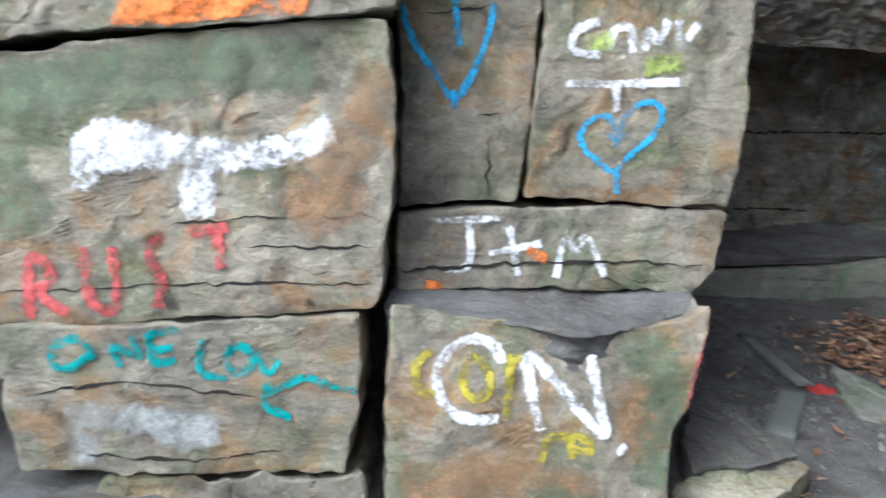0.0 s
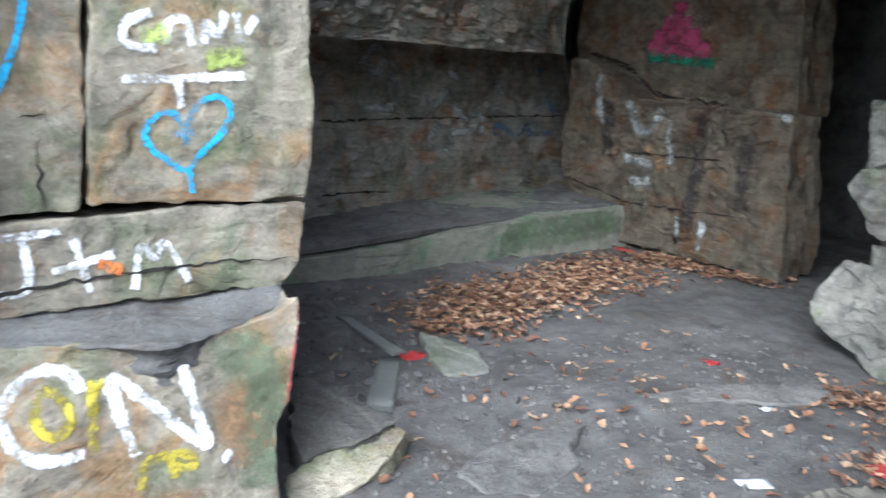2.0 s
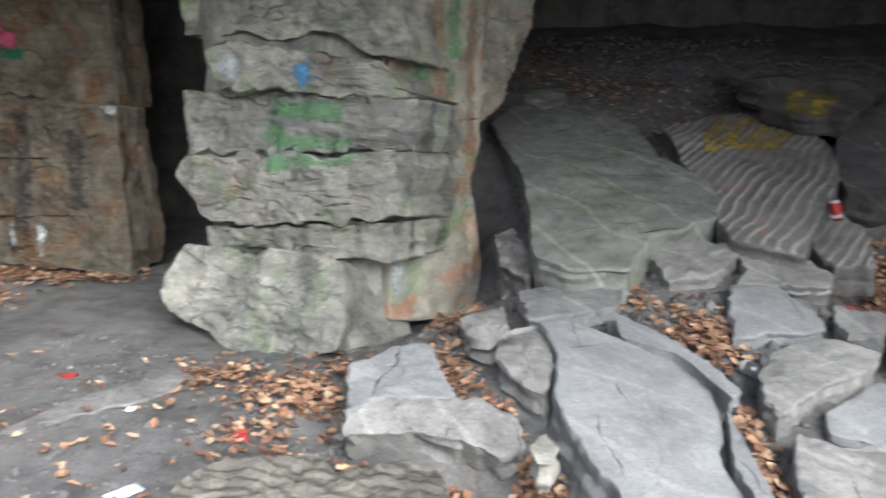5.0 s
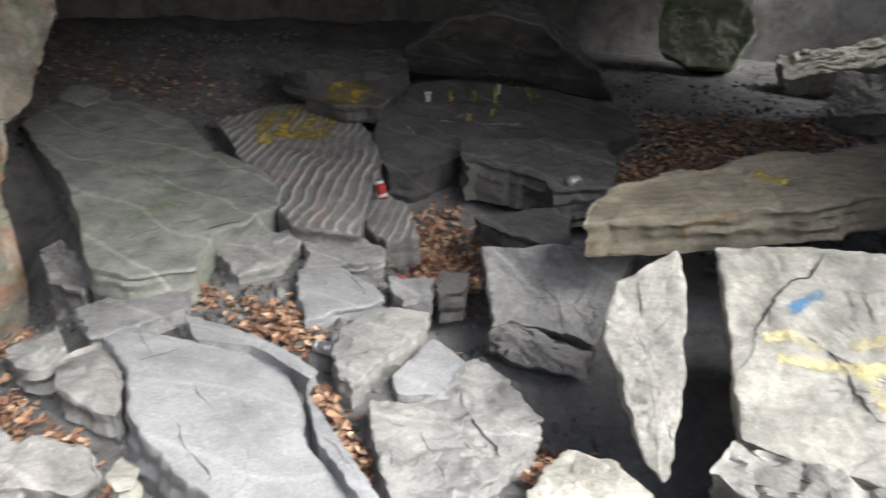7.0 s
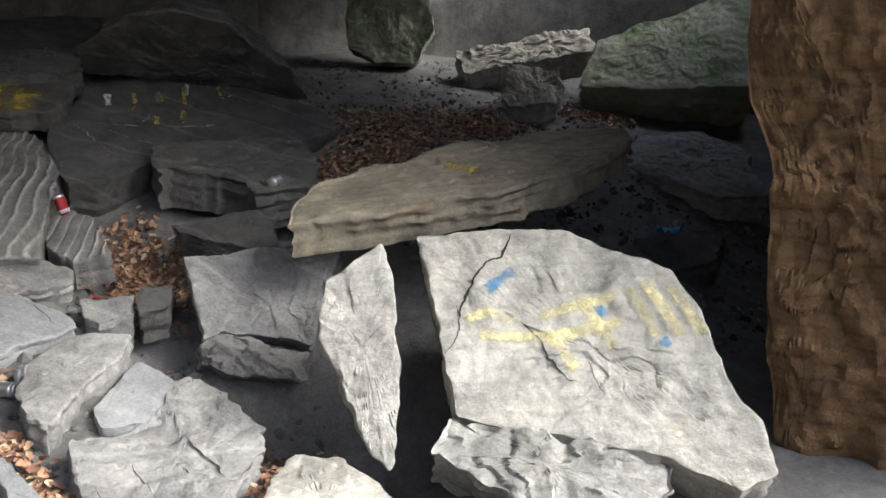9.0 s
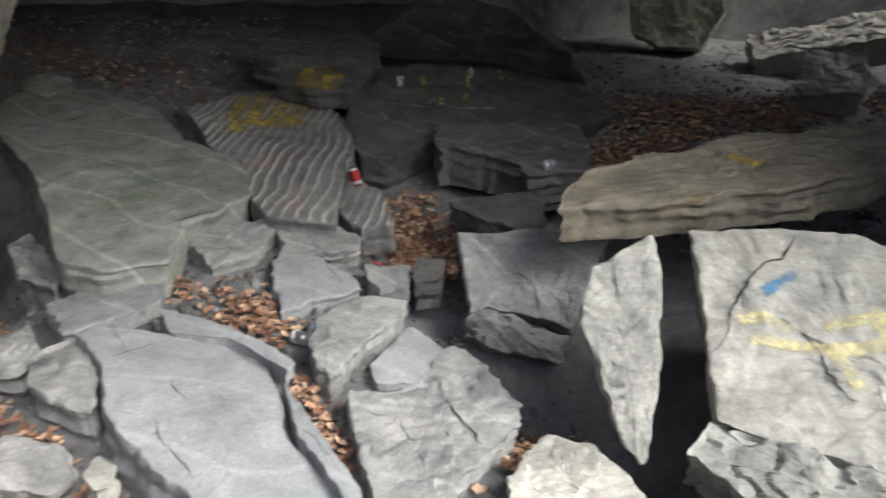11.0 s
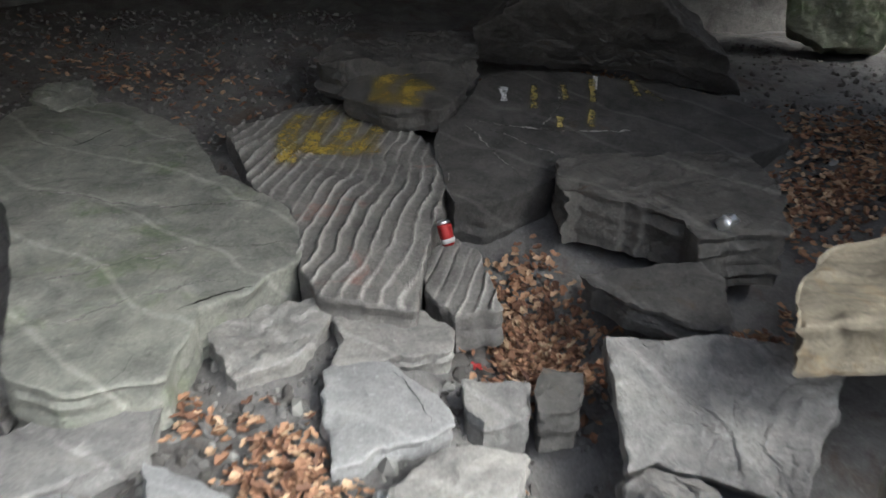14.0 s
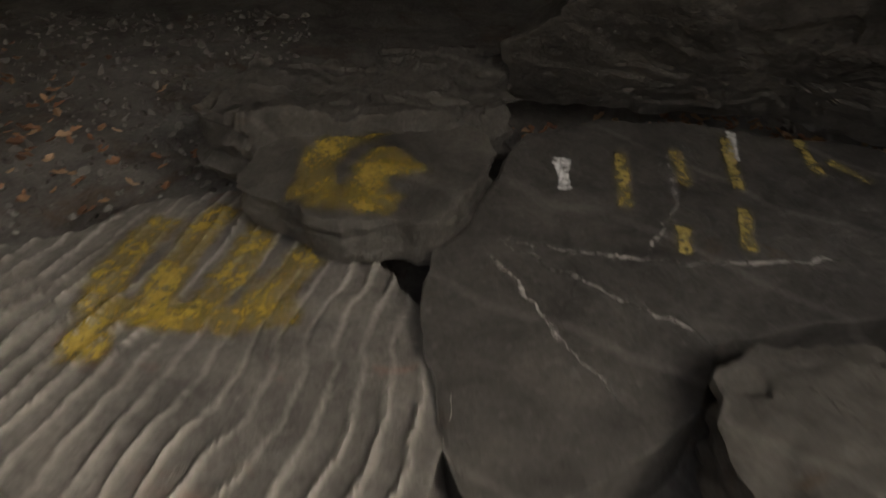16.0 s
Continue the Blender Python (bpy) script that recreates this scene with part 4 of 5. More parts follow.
paint(wall_initials, "painted_mark", "mustard yellow painted scrawl", paint_mustard, 0.03, [[(-0.46, 0.15), (-0.51, 0.11), (-0.49, 0.02), (-0.44, 0.01)], [(-0.33, 0.14), (-0.36, 0.06), (-0.31, -0.01), (-0.25, 0.03), (-0.28, 0.12), (-0.33, 0.14)], [(-0.2, 0.15), (-0.2, -0.06)], [(-0.21, 0.13), (-0.16, 0.14)], [(-0.07, -0.2), (-0.07, -0.11), (-0.0, -0.11)], [(0.02, -0.18), (0.01, -0.1), (0.08, -0.12), (0.08, -0.16), (0.02, -0.15)]])
paint(wall_initials, "painted_mark", "thin red drips", paint_red, 0.02, [[(0.45, 0.36), (0.42, 0.19), (0.39, -0.02)], [(0.04, 0.23), (0.06, 0.19)]])
paint(ripple_slab, "painted_patch", "worn yellow spray paint", paint_yellow, 0.1, [[(-0.32, 0.19), (-0.37, 0.58), (-0.29, 0.83)], [(-0.23, 0.33), (-0.17, 0.79), (-0.12, 0.9)], [(-0.12, 0.32), (-0.01, 0.64), (-0.0, 0.89)], [(0.03, 0.38), (0.18, 0.7), (0.21, 0.81)], [(-0.34, 0.39), (-0.07, 0.32), (0.13, 0.38)]])
paint(yellow_slab, "painted_patch", "faded yellow spray paint", paint_yellow, 0.11, [[(-0.14, -0.17), (-0.13, 0.09), (0.02, 0.23)], [(0.0, -0.2), (0.05, 0.09), (0.11, -0.05)], [(-0.13, -0.2), (0.09, -0.23)]])
paint(dark_slab, "painted_letters", "worn white and yellow letters", paint_faded, 0.04, [[(-0.16, 0.52), (-0.25, 0.24)], [(0.03, 0.52), (-0.02, 0.32)], [(0.24, 0.58), (0.14, 0.29)], [(0.51, 0.58), (0.47, 0.37)], [(0.55, 0.44), (0.62, 0.3)], [(-0.13, 0.11), (-0.17, 0.0)], [(0.09, 0.17), (0.01, -0.01)]])
paint(dark_slab, "painted_letters", "worn white letters", paint_white, 0.03, [[(-0.38, 0.5), (-0.39, 0.34)], [(-0.35, 0.49), (-0.41, 0.34)], [(0.28, 0.62), (0.21, 0.45)]])
paint(pale_boulder, "painted_patch", "faded yellow paint patch and lines", paint_cream, 0.05, [[(-0.5, 0.14), (-0.4, 0.17), (-0.31, 0.12)], [(-0.45, 0.06), (-0.17, 0.04)], [(-0.19, 0.15), (0.11, 0.23)], [(-0.03, 0.22), (0.09, 0.0)], [(-0.15, 0.04), (0.12, 0.11)], [(-0.17, 0.06), (-0.07, -0.09)], [(0.18, 0.26), (0.27, 0.05)], [(0.25, 0.29), (0.36, 0.05)], [(0.36, 0.27), (0.45, 0.05)]])
paint(pale_boulder, "painted_mark", "faint blue marks", paint_bluefade, 0.04, [[(-0.42, 0.28), (-0.31, 0.37)], [(0.04, 0.18), (0.06, 0.15)], [(0.29, 0.02), (0.31, -0.0)]])
paint(beam_slab, "painted_patch", "yellow lichen patch", paint_yellow, 0.08, [[(-0.1, 0.05), (0.01, -0.04)]])
paint(alcove_back, "painted_letters", "faded pale graffiti", paint_chalk, 0.07, [[(-0.83, 0.53), (-0.65, 0.71), (-0.45, 0.55), (-0.44, 0.46)], [(-0.81, 0.16), (-0.42, 0.16)], [(-0.76, 0.44), (-0.57, 0.47)], [(0.03, -0.12), (0.17, -0.01)], [(0.33, -0.06), (0.82, -0.04)], [(0.2, 0.49), (0.53, 0.4)], [(0.94, 0.41), (1.04, 0.33)]])
paint(alcove_back, "painted_letters", "faded blue graffiti", paint_bluefade, 0.05, [[(1.0, -0.09), (0.98, 0.05), (1.27, -0.09)], [(1.37, -0.1), (1.49, 0.05), (1.56, -0.1), (1.85, -0.07)], [(1.61, 0.62), (1.72, 0.5)], [(1.81, 0.27), (1.86, 0.06)]])
paint(alcove_side, "painted_marks", "chalky white marks", paint_chalk, 0.08, [[(-0.36, 0.52), (-0.29, 0.27), (-0.09, 0.23), (-0.03, 0.46)], [(0.97, 0.67), (1.06, 0.49), (1.35, 0.48)], [(1.13, 0.63), (1.25, 0.55)], [(-0.35, 0.0), (-0.08, -0.03)], [(-0.27, -0.2), (-0.08, -0.19)]])
paint(alcove_side, "painted_marks", "rusty orange stain", paint_rust, 0.1, [[(-0.09, 0.13), (0.05, -0.07)], [(0.55, -0.03), (0.73, -0.11)]])
paint(pillar_side, "painted_marks", "green paint on the pillar", paint_green, 0.06, [[(-0.37, 0.68), (-0.19, 0.59), (-0.0, 0.78)], [(-0.51, 0.35), (-0.47, 0.25)], [(-0.0, 0.4), (-0.05, 0.26)], [(-0.33, 0.52), (-0.29, 0.32)]])
paint(alcove_bench, "moss_patch", "green moss on the ledge front", paint_moss, 0.16, [[(0.44, -0.02), (1.16, 0.03), (1.86, 0.07)], [(0.49, 0.1), (1.73, 0.14)]])
paint(wall_letters, "painted_mark", "orange paint dab", paint_orange, 0.03, [[(-0.48, -0.12), (-0.43, -0.13)]])
paint(pillar_A, "painted_patch", "green paint over moss", paint_green, 0.1, [[(0.12, 0.05), (0.6, 0.03)], [(0.17, -0.17), (0.68, -0.17)], [(0.08, -0.09), (0.21, -0.12)]])
paint(pillar_D, "painted_patch", "chalky white paint", paint_chalk, 0.13, [[(-0.45, 0.05), (-0.25, -0.03)]])
paint(pillar_D, "painted_patch", "faint blue paint", paint_bluefade, 0.08, [[(0.16, 0.02), (0.22, -0.08)]])
paint(pillar_B, "painted_patch", "green moss streak", paint_green, 0.08, [[(0.03, 0.16), (0.58, 0.24)]])
paint(alcove_upper, "painted_figure", "pink painted triangle", paint_pink, 0.13, [[(-0.22, -0.02), (-0.09, -0.03)], [(-0.29, -0.14), (0.01, -0.15)], [(-0.38, -0.25), (0.11, -0.27)], [(-0.44, -0.36), (0.2, -0.39)]])
paint(alcove_upper, "painted_figure", "dark green painted band", paint_dkgreen, 0.09, [[(-0.47, -0.43), (0.26, -0.49)]])
paint(alcove_upper, "painted_figure", "white painted oval", paint_white, 0.045, [[(-0.27, -0.08), (-0.02, -0.09)]])
paint(main_slab, "crack", "dark dirt-filled crack", crack_and_shade_fill, 0.0028, [[(-0.01, 0.24), (-0.05, 0.17), (-0.05, 0.08), (-0.06, 0.02)], [(-0.22, 0.03), (-0.28, -0.08), (-0.29, -0.19), (-0.29, -0.28), (-0.33, -0.35)], [(0.0, 0.75), (-0.02, 0.63), (-0.06, 0.51)], [(-0.16, 0.49), (-0.06, 0.49), (0.08, 0.5)], [(-0.02, 0.65), (0.03, 0.77)]], 0.002, 0.012)
paint(cracked_slab, "crack", "dark dirt-filled crack", crack_and_shade_fill, 0.0042, [[(0.12, 0.11), (0.1, -0.0), (0.1, -0.08), (0.06, -0.21)], [(-0.16, 0.05), (-0.18, -0.07), (-0.2, -0.18), (-0.25, -0.26)], [(-0.31, 0.03), (-0.37, -0.11)], [(-0.01, -0.05), (-0.02, -0.12)]], 0.002, 0.012)
paint(square_slab, "crack", "dark dirt-filled crack", crack_and_shade_fill, 0.0033, [[(0.07, 0.2), (0.12, 0.11), (0.16, -0.09)]], 0.002, 0.012)
paint(pale_boulder, "crack", "dark dirt-filled crack", crack_and_shade_fill, 0.005, [[(-0.31, 0.56), (-0.34, 0.45), (-0.45, 0.4), (-0.51, 0.25), (-0.55, 0.14)], [(-0.61, -0.08), (-0.53, 0.06), (-0.55, 0.2)], [(-0.31, 0.14), (-0.22, 0.06), (-0.14, -0.11), (-0.05, -0.16)], [(-0.02, -0.06), (0.03, -0.21)]], 0.002, 0.012)
paint(wall_left_upper, "crack", "dark dirt-filled crack", crack_and_shade_fill, 0.0042, [[(0.03, -0.15), (0.27, -0.11), (0.66, -0.08)], [(0.25, -0.2), (0.48, -0.19), (0.67, -0.18)], [(-0.5, -0.4), (-0.23, -0.37), (0.03, -0.34), (0.66, -0.29)]], 0.002, 0.012)
paint(wall_left_lower, "crack", "dark dirt-filled crack", crack_and_shade_fill, 0.0055, [[(-0.34, -0.02), (-0.08, 0.04), (0.17, 0.03), (0.35, 0.02)], [(-0.24, -0.21), (0.09, -0.22), (0.44, -0.16)]], 0.002, 0.012)
paint(wall_arrow, "crack", "dark dirt-filled crack", crack_and_shade_fill, 0.0042, [[(0.02, -0.15), (0.1, -0.15)], [(0.08, -0.22), (0.07, -0.33), (0.09, -0.44)], [(-0.2, 0.15), (-0.08, 0.18), (0.05, 0.2)]], 0.002, 0.012)
paint(wall_letters, "crack", "dark dirt-filled crack", crack_and_shade_fill, 0.0055, [[(-0.58, -0.08), (-0.4, -0.06), (-0.01, -0.02), (0.47, -0.02)]], 0.002, 0.012)
paint(alcove_back, "crack", "dark dirt-filled crack", crack_and_shade_fill, 0.011, [[(-1.26, -0.58), (-0.44, -0.59)], [(-1.29, 0.03), (-0.41, 0.06), (2.03, 0.12)], [(1.08, 1.14), (1.12, 0.81)]], 0.002, 0.012)
paint(alcove_side, "crack", "dark dirt-filled crack", crack_and_shade_fill, 0.011, [[(-1.06, -0.25), (-0.34, -0.42), (0.26, -0.4), (0.92, -0.36)], [(0.25, -0.39), (0.27, -0.75)], [(-0.28, 0.05), (0.66, 0.08)], [(0.64, 0.52), (0.69, 0.13)]], 0.002, 0.012)
paint(pillar_side, "crack", "dark dirt-filled crack", crack_and_shade_fill, 0.0083, [[(0.09, 0.12), (0.25, 0.12)], [(-0.51, 0.13), (-0.01, 0.14)]], 0.002, 0.012)
paint(big_slab, "crack", "dark dirt-filled crack", crack_and_shade_fill, 0.0055, [[(-0.7, 1.01), (-0.49, 0.88), (-0.3, 1.18)], [(0.34, -0.84), (0.46, -0.74), (0.61, -0.66)]], 0.002, 0.012)
paint(cracked_block, "crack", "dark dirt-filled crack", crack_and_shade_fill, 0.006, [[(0.0, 0.23), (-0.02, 0.05), (-0.1, -0.05), (-0.12, -0.24)]], 0.002, 0.012)
paint(dark_slab, "vein", "thin pale mineral vein", vein_mat, 0.012, [[(-0.68, 0.1), (-0.3, -0.02), (0.05, -0.08), (0.3, -0.06)], [(-0.68, 0.1), (-0.45, -0.15), (-0.25, -0.33)], [(-0.72, 0.05), (-0.62, -0.3), (-0.55, -0.5)], [(-0.3, -0.02), (-0.1, 0.2), (0.0, 0.5)]], 0.002, 0.02)
paint(big_slab, "vein", "thin pale mineral vein", vein_mat, 0.012, [[(-0.75, 1.2), (-0.3, 0.9), (0.1, 1.0)], [(-0.45, 0.3), (0.0, 0.1), (0.6, 0.1)], [(-0.2, -0.6), (0.2, -0.35), (0.7, -0.3)], [(-0.1, -0.9), (0.2, -0.7), (0.5, -0.6)]], 0.002, 0.02)
paint(pillar_side, "painted_marks", "green streak down the pillar", paint_green, 0.09, [[(-0.32, 1.35), (-0.28, 0.6), (-0.2, 0.1)], [(0.0, 1.25), (0.03, 0.8), (0.02, 0.5)], [(-0.38, 0.2), (-0.36, -0.3)]])
paint(pillar_side, "painted_marks", "rusty run-off streak", paint_rust, 0.08, [[(0.2, 0.95), (0.16, 0.5), (0.14, -0.1)], [(-0.1, 0.9), (-0.1, 0.2), (-0.06, -0.4)]])
paint(pillar_side, "painted_marks", "pale lime run-off", paint_chalk, 0.1, [[(-0.45, -0.1), (-0.46, -0.5), (-0.44, -0.95)]])
paint(wall_left_upper, "painted_mark", "rusty orange stain", paint_rust, 0.13, [[(0.64, 0.34), (0.58, 0.12), (0.42, -0.06)], [(0.6, 0.0), (0.45, -0.12)]])
paint(wall_left_upper, "moss_patch", "green moss stain", paint_moss, 0.16, [[(-0.55, 0.2), (-0.1, 0.3), (0.4, 0.36)], [(-0.5, 0.0), (-0.42, -0.2)]])
paint(wall_initials, "painted_mark", "rusty orange stain", paint_rust, 0.14, [[(-0.5, -0.3), (-0.2, -0.26), (0.1, -0.3)], [(0.2, 0.05), (0.28, -0.15)]])
paint(wall_initials, "moss_patch", "green moss stain", paint_moss, 0.12, [[(0.18, 0.22), (0.34, 0.1), (0.3, -0.25)], [(-0.1, -0.34), (0.2, -0.4)]])
paint(alcove_back, "painted_letters", "faded pale graffiti", paint_chalk, 0.06, [[(-0.8, 0.62), (-0.7, 0.4), (-0.55, 0.62), (-0.4, 0.38)], [(-0.1, 0.35), (0.05, 0.15), (0.2, 0.32)], [(0.35, 0.2), (0.5, 0.02), (0.66, 0.2), (0.8, 0.05)], [(0.0, -0.2), (0.3, -0.24)], [(0.9, 0.15), (1.1, 0.22)]])
paint(alcove_side, "painted_marks", "dark soot streaks", paint_black, 0.12, [[(0.4, 0.45), (0.42, 0.0), (0.4, -0.5)], [(-0.6, 0.5), (-0.62, 0.0)], [(0.85, 0.3), (0.9, -0.3)]])
paint(alcove_side, "painted_marks", "pale run-off streaks", paint_chalk, 0.06, [[(0.1, 0.4), (0.12, 0.0)], [(-0.7, 0.75), (-0.68, 0.3)], [(0.3, -0.45), (0.32, -0.7)], [(0.55, -0.45), (0.55, -0.7)]])
# Shade of the recess behind the lower wall's rim, laid on as a dark stroke.
paint(alcove_upper, "crack", "dark line painted as shade under the upper course", crack_and_shade_fill, 0.03, [[(-1.1, -0.42), (-0.75, -0.5), (-0.45, -0.72), (-0.2, -0.82), (0.5, -0.85)]], 0.002, 0.012)


# ---- small things ----
def thing(name, label, category, place, rz=0, rx=0, ry=0, group=""):
    ob = new(name)
    ob.matrix_world = pose(*place, rx, ry, rz)
    return tagged(ob, label, category, group)


def tube(profile, count=24, dent=0.0, seed=0.0):
    """A turned body from (radius, height) pairs, dented by noise."""
    bm = bmesh.new()
    rows = []
    for r, z in profile:
        row = []
        for i in range(count):
            a = 2 * math.pi * i / count
            k = 1 + dent * noise.noise(Vector((math.cos(a) * 1.5 + seed, math.sin(a) * 1.5, z * 28)))
            row.append(bm.verts.new((r * k * math.cos(a), r * k * math.sin(a), z)))
        rows.append(row)
    for a, b in zip(rows, rows[1:]):
        for i in range(count):
            bm.faces.new((a[i], a[(i + 1) % count], b[(i + 1) % count], b[i]))
    bm.faces.new(rows[-1])
    bm.faces.new(list(reversed(rows[0])))
    return bm


metal = plain("bare_aluminium", (0.75, 0.75, 0.76), 0.3, 0.9)
can_red = plain("red_can_print", (0.32, 0.03, 0.03), 0.35, 0.2)
can_white = plain("white_can_print", (0.45, 0.45, 0.45), 0.4, 0.2)
plastic_red = plain("red_plastic", (0.42, 0.05, 0.05), 0.4)
plastic_blue = plain("blue_plastic", (0.05, 0.4, 0.65), 0.35)
paper = plain("white_card", (0.72, 0.72, 0.78), 0.7)
weathered_wood = plain("weathered_grey_board", (0.2, 0.205, 0.19), 0.85, grain=30.0)
cream_paper = plain("cream_paper", (0.66, 0.58, 0.4), 0.8)


def drink_can(label, place, rz, rx, ry, print_mat, dent):
    can = thing("drink_can", label, "drink can", place, rz, rx, ry, "litter cans")
    link("body", tube([(0.024, 0), (0.031, 0.006), (0.033, 0.02), (0.031, 0.05), (0.033, 0.085), (0.033, 0.102)], 24, dent, place[0]), print_mat, can)
    link("base_band", tube([(0.0333, 0.012), (0.0338, 0.02), (0.0333, 0.034)], 24, dent, place[0]), can_white, can, "white lower band")
    lid = link("lid", tube([(0.033, 0.1025), (0.028, 0.113), (0.027, 0.116), (0.025, 0.113)], 24, dent * 0.5, place[0]), metal, can, "bare aluminium lid")
    link("pull_tab", tube([(0.009, 0.1135), (0.01, 0.115), (0.009, 0.1165)], 12), metal, lid)
    return can


def crumpled(name, label, category, place, size, mat, rz=0, fold=0.35, ratio=0.7):
    """A crumpled sheet: wrapper, card or rag."""
    bm = bmesh.new()
    n = 9
    rows = []
    for i in range(n):
        row = []
        for j in range(n):
            x, y = (i / (n - 1) - 0.5) * size, (j / (n - 1) - 0.5) * size * ratio
            q = Vector((x, y, 0)) * 2.6 / size + Vector(place) * 3
            row.append(bm.verts.new((x + size * fold * 0.3 * noise.noise(q), y + size * fold * 0.3 * noise.noise(q + Vector((5, 2, 1))), size * fold * abs(noise.noise(q * 1.3)))))
        rows.append(row)
    for a, b in zip(rows, rows[1:]):
        for j in range(n - 1):
            bm.faces.new((a[j], b[j], b[j + 1], a[j + 1]))
    top = list(bm.faces)
    ret = bmesh.ops.extrude_face_region(bm, geom=top)
    for v in [g for g in ret["geom"] if isinstance(g, bmesh.types.BMVert)]:
        v.co.z += 0.0012
    ob = link(name, bm, mat)
    ob.matrix_world = pose(*place, 0, 0, rz)
    return tagged(ob, label, category)


def board(label, a, b, width, thick):
    d = Vector(b) - Vector(a)
    bm = bmesh.new()
    bmesh.ops.create_cube(bm, size=1, matrix=Matrix.Diagonal((d.length, width, thick, 1)))
    bmesh.ops.subdivide_edges(bm, edges=bm.edges, cuts=5, use_grid_fill=True)
    for v in bm.verts:
        v.co += Vector((fbm(v.co * 9), fbm(v.co * 7 + Vector((3, 3, 3))), 0.4 * fbm(v.co * 8))) * 0.006
    ob = link("wood_board", bm, weathered_wood)
    mid = (Vector(a) + Vector(b)) / 2
    ob.matrix_world = Matrix.Translation(mid) @ d.to_track_quat("X", "Z").to_matrix().to_4x4()
    return tagged(ob, label, "board", "broken boards")


def set_on(x, y, lift=0.0):
    hit, place, normal, _, ob, _ = scene.ray_cast(bpy.context.evaluated_depsgraph_get(), (x, y, 2.6), (0, 0, -1))
    return (x, y, place.z + lift if hit else ground_z(x, y))


bpy.context.view_layer.update()
drink_can("dented red and white drink can standing on the rippled slab", set_on(5.44, -0.75, -0.004), 20, -12, 8, can_red, 0.25)
drink_can("crushed silver drink can among leaves", set_on(5.06, -1.86, 0.03), 40, 90, 10, metal, 0.4)
drink_can("silver drink can lying in a gap", set_on(4.1, -0.23, 0.03), -50, 88, 0, metal, 0.2)
drink_can("crushed silver drink can lying in a gap", set_on(4.15, -0.31, 0.03), -20, 86, 0, metal, 0.35)
crumpled("wrapper", "crumpled silver foil wrapper by the slab", "wrapper", set_on(5.0, -1.95, 0.004), 0.1, metal, 30)
crumpled("wrapper", "crumpled red wrapper on the rubble", "wrapper", set_on(4.94, -0.78, 0.004), 0.07, plastic_red, 10)
crumpled("wrapper", "crumpled red wrapper beside the stones", "wrapper", set_on(3.2, 1.87, 0.004), 0.11, plastic_red, 30)
crumpled("wrapper", "small red scrap on the dirt floor", "wrapper", set_on(3.51, 3.08, 0.004), 0.09, plastic_red, 70)
crumpled("wrapper", "red wrapper on the leaf drift", "wrapper", set_on(5.02, 5.6, 0.03), 0.2, plastic_red, 100, 0.3, 0.4)
crumpled("rag", "crumpled bright red rag on dirt", "rag", set_on(1.95, 3.69, 0.004), 0.12, plastic_red, 0, 0.5)
crumpled("rag", "crumpled brown-red rag on dirt", "rag", set_on(1.9, 3.52, 0.004), 0.14, paint_rust, 40, 0.5)
crumpled("card", "white card lying on the dirt", "card", set_on(2.56, 1.95, 0.004), 0.13, paper, -20, 0.06, 0.6)
crumpled("paper_scrap", "small white paper scrap on dirt", "paper", set_on(3.24, 2.47, 0.004), 0.06, paper, 15, 0.3)
crumpled("paper_scrap", "cream paper scraps in the crack", "paper", set_on(3.5, -0.24, 0.006), 0.11, cream_paper, 60, 0.4)
crumpled("paper_scrap", "cream paper scraps in the crack", "paper", set_on(3.58, -0.2, 0.006), 0.08, cream_paper, 20, 0.4)
crumpled("plastic_bag", "blue plastic scrap in wet debris", "plastic", set_on(4.3, -4.5, 0.004), 0.22, plastic_blue, 20, 0.4)
cap_thing = thing("bottle_cap", "blue plastic bottle cap in the crack", "bottle cap", set_on(3.42, -0.29, 0.0), 0, 25, 10)
link("cap_shell", tube([(0.016, 0), (0.0165, 0.012), (0.014, 0.017)], 20), plastic_blue, cap_thing)
link("cap_rim", tube([(0.0168, -0.002), (0.0172, 0.001), (0.0168, 0.003)], 20), plastic_blue, cap_thing)
board("weathered grey board lying in rubble", set_on(1.5, 3.09, 0.02), set_on(1.8, 3.65, 0.02), 0.12, 0.03)
board("thin grey board lying in rubble", set_on(1.82, 4.4, 0.02), set_on(1.89, 3.75, 0.02), 0.07, 0.025)

# ---- loose litter ----
bpy.context.view_layer.update()
DEPS = bpy.context.evaluated_depsgraph_get()


def drop(x, y, top=2.6):
    hit, place, normal, _, ob, _ = scene.ray_cast(DEPS, (x, y, top), (0, 0, -1))
    return (place, normal) if hit and ob.name == "ground" else (None, None)


LITTER = []


def litter(line, width, count):
    """Dead leaves along a line in plan; their places are kept and built at the end."""
    for _ in range(count * 2 if count < 200 else count):
        i = random.randrange(len(line) - 1)
        f = random.random()
        x = line[i][0] + (line[i + 1][0] - line[i][0]) * f + random.gauss(0, width * 0.42)
        y = line[i][1] + (line[i + 1][1] - line[i][1]) * f + random.gauss(0, width * 0.42)
        LITTER.append((x, y))


litter([(4.67, 0.74), (4.76, 0.58), (4.74, 0.38), (4.51, 0.28)], 0.1, 60)
litter([(4.3, 0.12), (4.32, -0.04), (4.11, -0.14), (4.18, -0.3)], 0.16, 60)
litter([(3.72, -0.21), (3.48, -0.28), (3.27, -0.34), (3.02, -0.42)], 0.1, 110)
litter([(3.75, -1.13), (3.56, -1.21), (3.33, -1.24), (3.17, -1.02)], 0.12, 130)
litter([(6.43, -2.82), (6.39, -3.41), (6.23, -4.12), (6.15, -4.54)], 0.45, 900)
